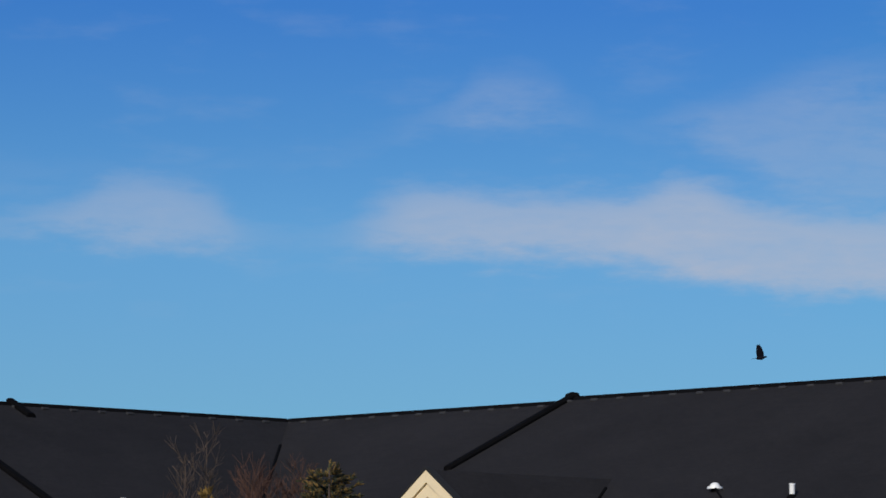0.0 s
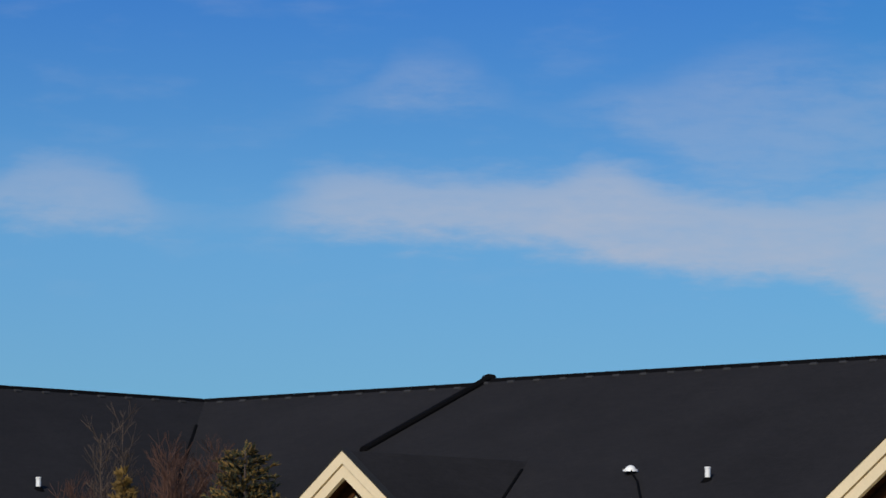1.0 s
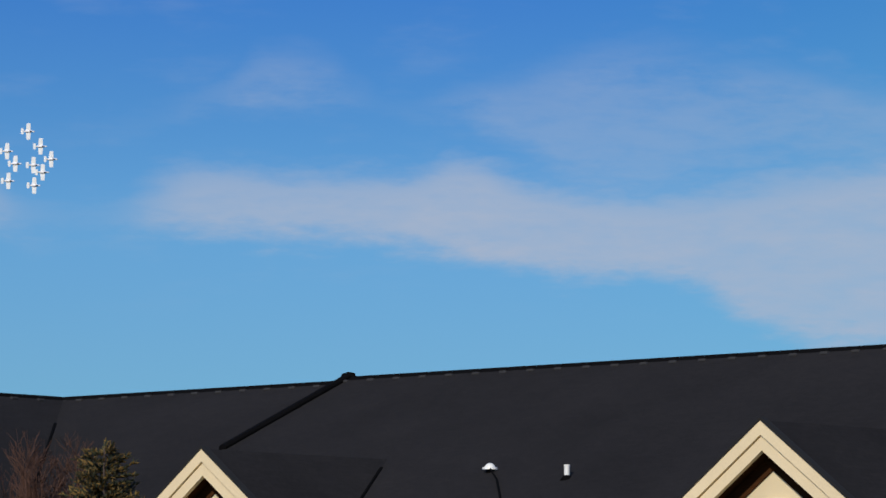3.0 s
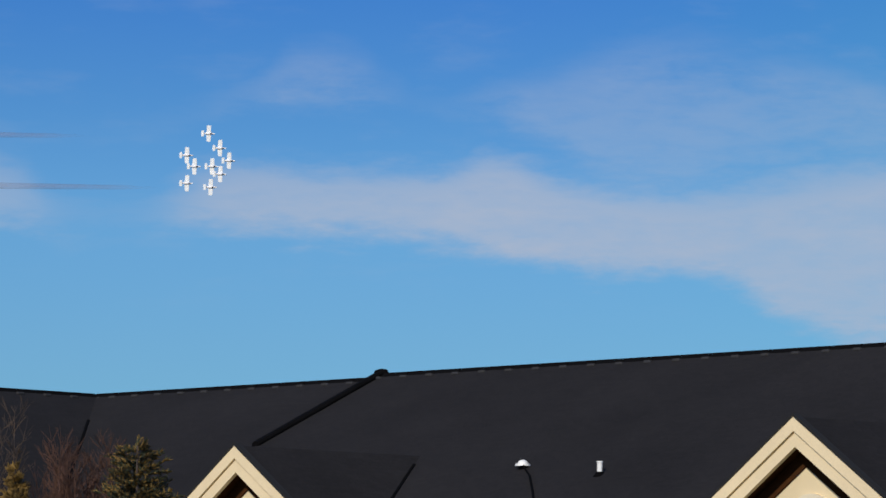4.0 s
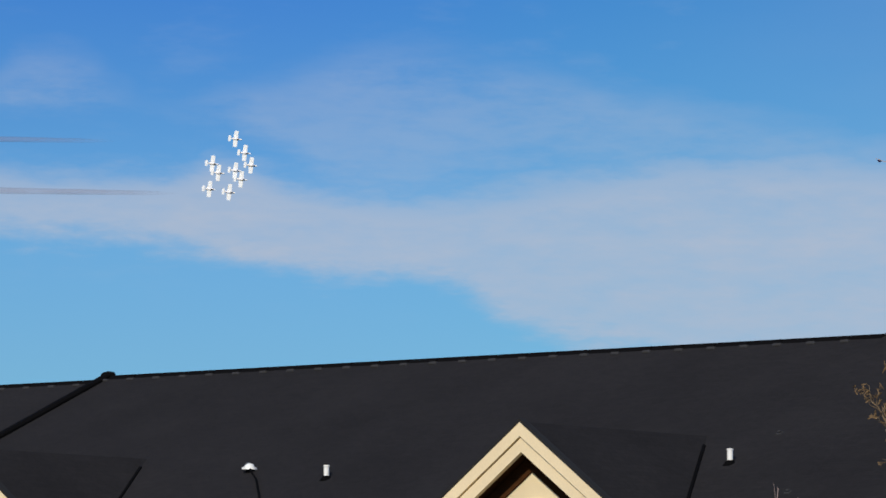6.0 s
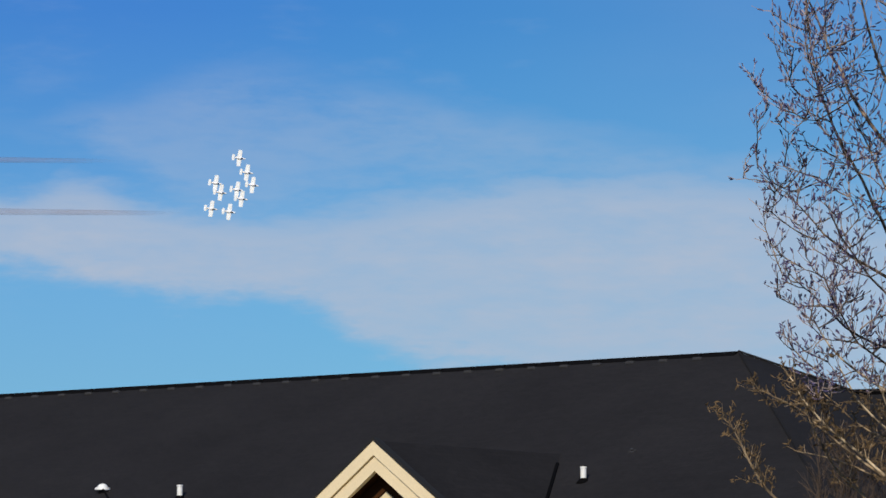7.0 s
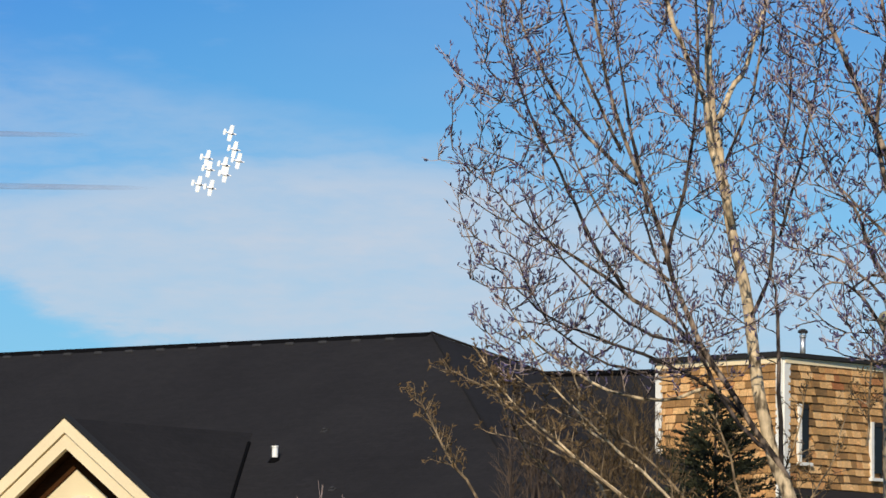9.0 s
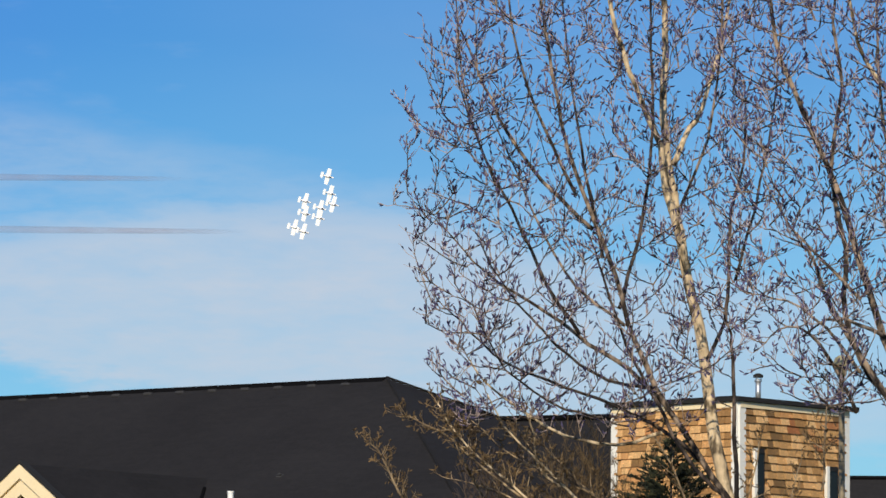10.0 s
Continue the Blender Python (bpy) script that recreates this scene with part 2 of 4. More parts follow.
vary_shakes()
WHITE = material("white_board_paint", (0.80, 0.77, 0.70), 0.55, grain=0.04, scale=20, stain=0.08, bump=0.03)
FASCIA = material("dark_fascia", (0.010, 0.009, 0.009), 0.85, grain=0.15, scale=10, stain=0.2)
GLASS = material("window_glass", (0.012, 0.012, 0.013), 0.10, grain=0.02, scale=2, stain=0.05, bump=0)
GLASS.node_tree.nodes["Principled BSDF"].inputs["Specular IOR Level"].default_value = 0.2
WALL = material("tan_rendered_wall", (0.5, 0.4, 0.26), 0.9, grain=0.1, scale=40, stain=0.1, bump=0.3)


def bark_material(name, pale, dark, scale, low, high):
    """Bark with dark scars and pale smooth skin in patches, which also paint in sun and shade."""
    m = material(name, (1.0, 1.0, 1.0), 0.9, grain=0.35, scale=14, stain=0.2, stain_scale=1.2, stretch=(1, 1, 0.4), bump=0.5)
    t = m.node_tree
    b = t.nodes["Principled BSDF"]
    co, mp, ns = t.nodes.new("ShaderNodeTexCoord"), t.nodes.new("ShaderNodeMapping"), t.nodes.new("ShaderNodeTexNoise")
    mp.inputs["Scale"].default_value = (1, 1, 0.45)
    ns.inputs["Scale"].default_value, ns.inputs["Detail"].default_value = scale, 4
    t.links.new(co.outputs["Object"], mp.inputs[0])
    t.links.new(mp.outputs[0], ns.inputs["Vector"])
    ramp = t.nodes.new("ShaderNodeValToRGB")
    ramp.color_ramp.elements[0].position, ramp.color_ramp.elements[0].color = low, (*dark, 1)
    ramp.color_ramp.elements[1].position, ramp.color_ramp.elements[1].color = high, (*pale, 1)
    t.links.new(ns.outputs[0], ramp.inputs[0])
    mix = t.nodes.new("ShaderNodeMix")
    mix.data_type, mix.blend_type = "RGBA", "MULTIPLY"
    mix.inputs[0].default_value = 1.0
    t.links.new(b.inputs["Base Color"].links[0].from_socket, mix.inputs[6])
    t.links.new(ramp.outputs[0], mix.inputs[7])
    t.links.new(mix.outputs[2], b.inputs["Base Color"])
    b.inputs["Specular IOR Level"].default_value = 0.2
    return m


BARK = bark_material("pale_poplar_bark", (0.60, 0.46, 0.30), (0.10, 0.075, 0.05), 6.0, 0.40, 0.53)
LIMB = bark_material("grey_brown_bark", (0.34, 0.25, 0.185), (0.035, 0.027, 0.024), 6.5, 0.44, 0.60)
# limb bark darkened in its colour, for limbs on the shade side
SHADE_LIMB = bark_material("shade_side_bark", (0.15, 0.11, 0.09), (0.022, 0.018, 0.018), 6.5, 0.46, 0.66)
TWIG = material("brown_twig_bark", (0.34, 0.26, 0.24), 0.9, grain=0.3, scale=20, stain=0.5, stain_scale=1.3, bump=0)
BUD = material("purple_brown_buds", (0.066, 0.054, 0.125), 0.8, grain=0.3, scale=20, stain=0.5, stain_scale=1.6, bump=0)
STRAW = bark_material("tan_shrub_bark", (0.36, 0.26, 0.16), (0.10, 0.07, 0.045), 5.0, 0.38, 0.58)
RUST = material("rusty_dry_twigs", (0.125, 0.078, 0.036), 0.9, grain=0.4, scale=15, stain=0.4, stain_scale=1.5, bump=0)
NEEDLE = material("dark_green_needles", (0.030, 0.033, 0.013), 0.85, grain=0.35, scale=10, stain=0.5, stain_scale=2.5, bump=0)
GOLDEN = material("yellow_green_needles", (0.155, 0.092, 0.020), 0.85, grain=0.35, scale=10, stain=0.5, stain_scale=2.5, bump=0)
WINE = material("reddish_brown_twigs", (0.075, 0.034, 0.022), 0.9, grain=0.3, scale=15, stain=0.4, bump=0)
DULL = material("dull_brown_bark", (0.075, 0.050, 0.036), 0.9, grain=0.3, scale=15, stain=0.4, bump=0)
GROUND = material("winter_grass", (0.10, 0.09, 0.04), 0.95, grain=0.35, scale=6, stain=0.35, stain_scale=0.05, bump=0.4)
PLANE_WHITE = material("white_aircraft_paint", (0.93, 0.93, 0.93), 0.35, grain=0.02, scale=2, stain=0.03, bump=0)
PLANE_BODY = material("pale_aircraft_paint", (0.93, 0.90, 0.90), 0.35, grain=0.02, scale=2, stain=0.05, bump=0)
CANOPY = material("dark_canopy_glass", (0.03, 0.04, 0.06), 0.08, grain=0.02, scale=2, stain=0.03, bump=0)
FEATHER = material("black_feathers", (0.008, 0.008, 0.012), 0.6, grain=0.2, scale=30, stain=0.2, bump=0)
FEATHER.node_tree.nodes["Principled BSDF"].inputs["Specular IOR Level"].default_value = 0.05
POLE = material("tan_painted_steel", (0.24, 0.19, 0.12), 0.5, 0.2, grain=0.08, scale=20, stain=0.2, stain_scale=3)
GLOBE = material("frosted_lamp_globe", (0.34, 0.30, 0.18), 0.3, grain=0.05, scale=20, stain=0.1, bump=0)


def smoke_material():
    m = bpy.data.materials.new("thin_smoke")
    m.use_nodes = True
    t = m.node_tree
    t.nodes.remove(t.nodes["Principled BSDF"])
    out = t.nodes["Material Output"]
    co, sep = t.nodes.new("ShaderNodeTexCoord"), t.nodes.new("ShaderNodeSeparateXYZ")
    t.links.new(co.outputs["Object"], sep.inputs[0])
    ns = t.nodes.new("ShaderNodeTexNoise")
    mp = t.nodes.new("ShaderNodeMapping")
    mp.inputs["Scale"].default_value = (0.03, 0.2, 0.2)
    t.links.new(co.outputs["Object"], mp.inputs[0])
    t.links.new(mp.outputs[0], ns.inputs["Vector"])
    ns.inputs["Scale"].default_value = 1.0
    head = t.nodes.new("ShaderNodeMapRange")
    head.interpolation_type = "SMOOTHSTEP"
    for i, v in ((1, 0.0), (2, -60.0), (3, 0.0), (4, 0.32)):
        head.inputs[i].default_value = v
    t.links.new(sep.outputs[0], head.inputs[0])
    mul = t.nodes.new("ShaderNodeMath")
    mul.operation = "MULTIPLY"
    t.links.new(head.outputs[0], mul.inputs[0])
    t.links.new(ns.outputs[0], mul.inputs[1])
    tr, di, mx = t.nodes.new("ShaderNodeBsdfTransparent"), t.nodes.new("ShaderNodeBsdfDiffuse"), t.nodes.new("ShaderNodeMixShader")
    di.inputs[0].default_value = (0.30, 0.22, 0.24, 1)
    t.links.new(mul.outputs[0], mx.inputs[0])
    t.links.new(tr.outputs[0], mx.inputs[1])
    t.links.new(di.outputs[0], mx.inputs[2])
    t.links.new(mx.outputs[0], out.inputs[0])
    return m


SMOKE = smoke_material()


# ---------------------------------------------------------------- mesh helpers
def link(name, bm, mat, parent=None, label="", smooth=False):
    me = bpy.data.meshes.new(name)
    bm.normal_update()
    bm.to_mesh(me)
    bm.free()
    me.materials.append(mat)
    if smooth:
        for p in me.polygons:
            p.use_smooth = True
    ob = new(name, me)
    if parent is not None:
        ob.parent = parent
    if label:
        ob["label"] = label
    return ob


def part(name, bm, mat, parent, label="", smooth=False):
    return link(name, bm, mat, parent, label, smooth)


def empty(name, m=None):
    ob = new(name)
    if m is not None:
        ob.matrix_world = m
    return ob


def box(bm, x0, y0, z0, x1, y1, z1, bevel=0.0):
    c = Matrix.LocRotScale(((x0 + x1) / 2, (y0 + y1) / 2, (z0 + z1) / 2), None, (abs(x1 - x0), abs(y1 - y0), abs(z1 - z0)))
    vs = bmesh.ops.create_cube(bm, size=1, matrix=c)["verts"]
    if bevel:
        es = {e for v in vs for e in v.link_edges}
        bmesh.ops.bevel(bm, geom=list(es), offset=bevel, segments=1, affect="EDGES")
    return bm


def boxed(*a, bevel=0.0):
    return box(bmesh.new(), *a, bevel=bevel)


def prism(points, depth):
    """A flat outline (list of 3D points) pushed along the vector depth."""
    bm = bmesh.new()
    lo = [bm.verts.new(p) for p in points]
    hi = [bm.verts.new(Vector(p) + Vector(depth)) for p in points]
    bm.faces.new(lo)
    bm.faces.new(list(reversed(hi)))
    for i in range(len(lo)):
        j = (i + 1) % len(lo)
        bm.faces.new((lo[j], lo[i], hi[i], hi[j]))
    bmesh.ops.recalc_face_normals(bm, faces=bm.faces)
    return bm


def tube(bm, points, radii, sides=6, cap=True):
    """A tapered round bar along a line of points."""
    rings = []
    pts = [Vector(p) for p in points]
    for i, p in enumerate(pts):
        d = (pts[min(i + 1, len(pts) - 1)] - pts[max(i - 1, 0)]).normalized()
        a = d.orthogonal().normalized() if abs(d.z) > 0.9 else d.cross(Vector((0, 0, 1))).normalized()
        b = d.cross(a)
        r = radii[i]
        rings.append([bm.verts.new(p + r * (math.cos(k * math.tau / sides) * a + math.sin(k * math.tau / sides) * b)) for k in range(sides)])
    for r0, r1 in zip(rings, rings[1:]):
        for k in range(sides):
            bm.faces.new((r0[k], r0[(k + 1) % sides], r1[(k + 1) % sides], r1[k]))
    if cap:
        bm.faces.new(list(reversed(rings[0])))
        bm.faces.new(rings[-1])
    return bm


def roof_uv(ob, along, down, origin):
    """Lays shingle courses on a roof plane: u along the eave, v down the slope."""
    me = ob.data
    uv = me.uv_layers.new(name="UVMap")
    for lp in me.loops:
        p = me.vertices[lp.vertex_index].co - origin
        uv.data[lp.index].uv = (p.dot(along), p.dot(down))


# ---------------------------------------------------------------- ground
gb = bmesh.new()
bmesh.ops.create_grid(gb, x_segments=40, y_segments=40, size=4500)
ground = link("ground", gb, GROUND)
tagged(ground, "dry winter grass reaching to the horizon", "ground", kind="structure")

# ---------------------------------------------------------------- the long building
# its own axes: x along the ridge, -y towards the viewer, z up; origin under the roof rib
PITCH, RIDGE_Z, EAVE = 0.468, 9.735, 11.5
TURN = -44.67
BUILD = pose(-3.307, 119.278, 0, 0, 0, TURN)
S_CORNER, S_HIP = -11.61, 25.37
COS = 1 / math.sqrt(1 + PITCH * PITCH)


def on_front(s, q, up=0.0):
    return Vector((s, -q, RIDGE_Z - q * PITCH + up))


STEP = 0.09


def on_low(s, q, up=0.0):
    """The same slope where it lies a hand lower, beyond the rib."""
    return on_front(s, q, up - STEP)


def on_left(r, q, up=0.0):
    """A point of the left wing's slope: r metres from its ridge, q metres out from the corner."""
    return Vector((S_CORNER + r, -q, RIDGE_Z - STEP - r * PITCH + up))


def slab(name, pts, mat, parent, along, down, label=""):
    ob = part(name, prism(pts, (0, 0, -0.14)), mat, parent, label)
    roof_uv(ob, Vector(along), Vector(down), Vector(pts[0]))
    return ob


house = empty("long_building", BUILD)
tagged(house, "long L-shaped building with charcoal shingle roof and cream gables", "building")
EZ = RIDGE_Z - EAVE * PITCH
slab("roof_slope", [on_low(S_CORNER, 0), on_low(0, 0), on_low(0, EAVE), on_low(S_CORNER + EAVE, EAVE)],
     SHINGLE, house, (1, 0, 0), (0, -COS, -PITCH * COS))
slab("roof_slope", [on_front(0, 0), on_front(S_HIP, 0), on_front(S_HIP + EAVE, EAVE), on_front(0, EAVE)],
     SHINGLE, house, (1, 0, 0), (0, -COS, -PITCH * COS), "charcoal asphalt shingle roof slope")
slab("roof_slope", [(S_CORNER - EAVE, EAVE, EZ), (S_HIP + EAVE, EAVE, EZ), (S_HIP, 0, RIDGE_Z), (S_CORNER, 0, RIDGE_Z - STEP)],
     SHINGLE, house, (1, 0, 0), (0, COS, -PITCH * COS))
slab("roof_slope", [(S_HIP, 0, RIDGE_Z), (S_HIP + EAVE, EAVE, EZ), (S_HIP + EAVE, -EAVE, EZ)],
     SHINGLE, house, (0, 1, 0), (COS, 0, -PITCH * COS), "hipped end of the charcoal shingle roof")
slab("roof_slope", [on_left(0, 0), on_left(EAVE, EAVE), on_left(EAVE, 34), on_left(0, 34)],
     SHINGLE, house, (0, 1, 0), (COS, 0, -PITCH * COS))
slab("roof_slope", [(S_CORNER, 0, RIDGE_Z - STEP), (S_CORNER, -34, RIDGE_Z - STEP), (S_CORNER - EAVE, -34, EZ), (S_CORNER - EAVE, EAVE, EZ)],
     SHINGLE, house, (0, 1, 0), (-COS, 0, -PITCH * COS))
IN = EAVE - 0.6
for a in ((S_CORNER + IN, -IN, S_HIP + IN, -IN + 0.3), (S_HIP + IN - 0.3, -IN + 0.3, S_HIP + IN, IN), (S_CORNER - IN, IN - 0.3, S_HIP + IN - 0.3, IN),
          (S_CORNER + IN - 0.3, -33.4, S_CORNER + IN, -IN), (S_CORNER - IN, -33.4, S_CORNER - IN + 0.3, IN - 0.3)):
    part("outer_wall", boxed(a[0], a[1], 0, a[2], a[3], EZ + 0.1), WALL, house)
part("outer_wall", prism([(S_CORNER - IN, -33.5, 0), (S_CORNER + IN, -33.5, 0), (S_CORNER + IN, -33.5, EZ + 0.1), (S_CORNER, -33.5, RIDGE_Z - 0.3),
                          (S_CORNER - IN, -33.5, EZ + 0.1)], (0, 0.3, 0)), WALL, house)


# raised ribs that cross the roof
def roof_rib(point, start, end, side, parent, name="roof_rib"):
    """A tarred upstand that follows the slope from start to end."""
    bm = bmesh.new()
    w, h = 0.14, 0.12
    prof = ((-w, -0.1), (-w, h - 0.05), (-w + 0.06, h), (w - 0.06, h), (w, h - 0.05), (w, -0.1))
    ends = []
    for d in (start, end):
        ends.append([bm.verts.new(point(d, up) + Vector(side) * o) for o, up in prof])
    n = len(prof)
    for i in range(n):
        bm.faces.new((ends[0][i], ends[0][(i + 1) % n], ends[1][(i + 1) % n], ends[1][i]))
    bm.faces.new(ends[0][::-1])
    bm.faces.new(ends[1])
    bmesh.ops.recalc_face_normals(bm, faces=bm.faces)
    return part(name, bm, TAR, parent, "black tarred upstand across the roof")


roof_rib(lambda d, up: on_front(0, d, up), 0.0, 4.45, (1, 0, 0), house)
roof_rib(lambda d, up: Vector((0, d, RIDGE_Z - d * PITCH + up)), 0.0, 0.9, (1, 0, 0), house)
roof_rib(lambda d, up: on_left(d, 13.2, up), -0.05, 10.5, (0, 1, 0), house)
roof_rib(lambda d, up: on_left(d, 9.75, up), -0.05, 0.9, (0, 1, 0), house)


part("rib_head", tube(bmesh.new(), [(-0.24, 0, RIDGE_Z - 0.03), (-0.17, 0, RIDGE_Z + 0.055), (0, 0, RIDGE_Z + 0.075), (0.17, 0, RIDGE_Z + 0.055), (0.24, 0, RIDGE_Z - 0.03)], [0.06, 0.08, 0.085, 0.08, 0.06], 8), TAR, house, smooth=True)


# ridge vents in 0.97 m lengths, each with a pale end plug
def ridge_piece(length):
    bm = bmesh.new()
    w, t = 0.17, 0.022
    prof = ((-w, -w * PITCH - 0.02), (-w, -w * PITCH + t - 0.02), (-0.05, t + 0.005), (0.05, t + 0.005), (w, -w * PITCH + t - 0.02), (w, -w * PITCH - 0.02))
    a = [bm.verts.new((0.02, y, z)) for y, z in prof]
    b = [bm.verts.new((length - 0.02, y, z)) for y, z in prof]
    for i in range(6):
        j = (i + 1) % 6
        bm.faces.new((a[i], a[j], b[j], b[i]))
    bm.faces.new(a[::-1])
    bm.faces.new(b)
    bmesh.ops.recalc_face_normals(bm, faces=bm.faces)
    return bm


def ridge_run(start, direction, count, parent):
    turn = math.degrees(math.atan2(direction[1], direction[0]))
    vent = plug = None
    for i in range(count):
        m = Matrix.Translation(Vector(start) + Vector(direction) * (i * 0.97)) @ pose(0, 0, 0.004, 0, 0, turn)
        if vent is None:
            vent = part("ridge_vent", ridge_piece(0.97), RIDGE, parent, "black shingle-over ridge vent")
            bm = boxed(-0.12, -0.06, -0.04, 0.12, 0.06, 0.045, bevel=0.025)
            plug = part("vent_plug", bm, PLUG, parent, "grey end plug of a ridge vent")
            made = [vent, plug, new("vent_plug", plug.data)]
        else:
            made = [new("ridge_vent", vent.data), new("vent_plug", plug.data), new("vent_plug", plug.data)]
        for ob in made:
            ob.parent = parent
        made[0].matrix_basis = m
        for sg, ob in zip((-1, 1), made[1:]):
            ob.matrix_basis = m @ Matrix.Translation((0, sg * 0.27, -0.27 * PITCH))


ridge_run((S_HIP - 26 * 0.97, 0, RIDGE_Z), (1, 0, 0), 26, house)
ridge_run((-12 * 0.97 + 0.05, 0, RIDGE_Z - STEP), (1, 0, 0), 12, house)
ridge_run((S_CORNER, -0.1, RIDGE_Z - STEP), (0, -1, 0), 16, house)
# hip caps and the dark valley strip, a black tube for the valley's shade
for a, b in ((on_front(S_HIP, 0, 0.03), on_front(S_HIP + EAVE, EAVE, 0.03)), (Vector((S_HIP, 0, RIDGE_Z + 0.03)), Vector((S_HIP + EAVE, EAVE, EZ + 0.03)))):
    part("hip_cap", tube(bmesh.new(), [a, b], [0.03, 0.03], 6), SHINGLE, house)
part("valley_strip", tube(bmesh.new(), [on_low(S_CORNER + 1.9, 1.9, 0.0), on_low(S_CORNER + EAVE, EAVE, 0.0)], [0.055, 0.055], 6), TAR, house)


# cross gables
PG = 0.7202


def cross_gable(s, top_z, parent):
    g = empty("gable")
    g.parent = parent
    g["label"] = "cream trimmed gable with shade-darkened brown soffit and round vent"
    q_face, run = 11.62, 3.85
    back_q = (RIDGE_Z - top_z) / PITCH
    cg = 1 / math.sqrt(1 + PG * PG)

    def pt(w, q, up=0.0):
        return Vector((s + w, -q, top_z - abs(w) * PG + up))

    # two slopes that die into the main roof along the valleys
    for sg in (-1, 1):
        w = sg * run
        vq = (RIDGE_Z - (top_z - run * PG)) / PITCH
        ob = part("gable_roof", prism([pt(0, q_face - 0.06), pt(w, q_face - 0.06), pt(w, min(vq, q_face - 0.15)), pt(0, back_q - 0.3)], (0, 0, -0.12)), SHINGLE, g)
        roof_uv(ob, Vector((0, -1, 0)), Vector((sg * cg, 0, -PG * cg)), Vector((s, 0, top_z)))
        # rake boards: outer crown, groove, inner board; set one behind the other
        for lo, hi, front, mat, nm in ((0.0, 0.30, 0.00, CREAM, "rake_crown"), (0.30, 0.33, 0.09, SHADED_WOOD, "rake_groove"), (0.33, 0.63, 0.05, CREAM, "rake_board")):
            part(nm, prism([pt(0, q_face - front, -lo), pt(w, q_face - front, -lo), pt(w, q_face - front, -hi), pt(0, q_face - front, -hi)],
                           (0, 0.16 - front, 0)), mat, g)
        part("roof_edge", prism([pt(0, q_face + 0.02, 0.07), pt(w, q_face + 0.02, 0.07), pt(w, q_face + 0.02, 0.002), pt(0, q_face + 0.02, 0.002)], (0, 0.2, 0)), FASCIA, g)
        # soffit running back to the wall
        part("soffit", prism([pt(0, q_face - 0.17, -0.50), pt(w, q_face - 0.17, -0.50), pt(w, q_face - 0.80, -0.50), pt(0, q_face - 0.80, -0.50)], (0, 0, 0.06)), SHADED_WOOD, g)
        part("valley_strip", tube(bmesh.new(), [pt(sg * 0.35, (RIDGE_Z - top_z + 0.35 * PG) / PITCH, 0.0), pt(w, min(vq, q_face - 0.15), 0.0)], [0.05, 0.05], 6), TAR, g)
    wall_q = q_face - 0.62
    part("gable_wall", prism([(s, -wall_q, top_z - 0.52), (s - run + 0.4, -wall_q, top_z - 0.52 - (run - 0.4) * PG), (s - run + 0.4, -wall_q, 0), (s + run - 0.4, -wall_q, 0),
                              (s + run - 0.4, -wall_q, top_z - 0.52 - (run - 0.4) * PG)], (0, 0.25, 0)), STUCCO, g)
    # frieze board that follows the soffit on the wall, widening its painted shade band
    for sg in (-1, 1):
        if sg < 0:
            edge = [pt(0, wall_q + 0.05, -0.53), pt(-3.4, wall_q + 0.05, -0.53), pt(-3.4, wall_q + 0.05, -0.90), pt(0, wall_q + 0.05, -0.90)]
        else:
            edge = [pt(0, wall_q + 0.054, -0.53), pt(3.4, wall_q + 0.054, -0.53), pt(3.4, wall_q + 0.054, -1.12), Vector((s - 0.153, -wall_q - 0.054, top_z - 1.01))]
        part("frieze", prism(edge, (0, 0.05, 0)), SHADED_WOOD, g)
    # round louvred vent with a broad moulding
    cz = top_z - 2.28
    for r0, r1, thick, mat, nm in ((0.50, 0.70, 0.09, RING, "vent_moulding"), (0.42, 0.50, 0.05, STUCCO, "vent_frame")):
        bm = bmesh.new()
        n = 40
        rings = []
        for r, y in ((r1, 0), (r1, -thick), (r0, -thick), (r0, 0)):
            rings.append([bm.verts.new((s + r * math.cos(k * math.tau / n), -wall_q + y, cz + r * math.sin(k * math.tau / n))) for k in range(n)])
        for i in range(4):
            for k in range(n):
                bm.faces.new((rings[i][k], rings[i][(k + 1) % n], rings[(i + 1) % 4][(k + 1) % n], rings[(i + 1) % 4][k]))
        bmesh.ops.recalc_face_normals(bm, faces=bm.faces)
        part(nm, bm, mat, g)
    for k in range(-5, 6):
        z = k * 0.075
        half = math.sqrt(max(0.43 ** 2 - z * z, 0.01))
        bm = boxed(s - half, -wall_q - 0.03, cz + z - 0.008, s + half, -wall_q - 0.002, cz + z + 0.05)
        part("louvre", bm, STUCCO, g)
    return g


cross_gable(7.18, 7.145, house)
cross_gable(24.51, 7.21, house)

# vent pipes and the exhaust hood on the roof


def vent_pipe(m):
    e = empty("vent_pipe", m)
    tagged(e, "white plastic vent pipe on the charcoal roof", "vent pipe", "roof vent pipes")
    bm = tube(bmesh.new(), [(0, 0, -0.25), (0, 0, 0.30)], [0.066, 0.066], 14, cap=False)
    tube(bm, [(0, 0, 0.30), (0, 0, -0.1)], [0.048, 0.048], 14, cap=False)
    ring = bmesh.new()
    tube(ring, [(0, 0, 0.27), (0, 0, 0.305)], [0.075, 0.075], 14)
    part("pipe", bm, PVC, e, smooth=True)
    part("rim", ring, PVC, e)
    fl = bmesh.new()
    tube(fl, [(0, 0, -0.06), (0, 0, 0.06)], [0.17, 0.075], 14)
    part("flashing", fl, TAR, e, "black rubber flashing")
    return e


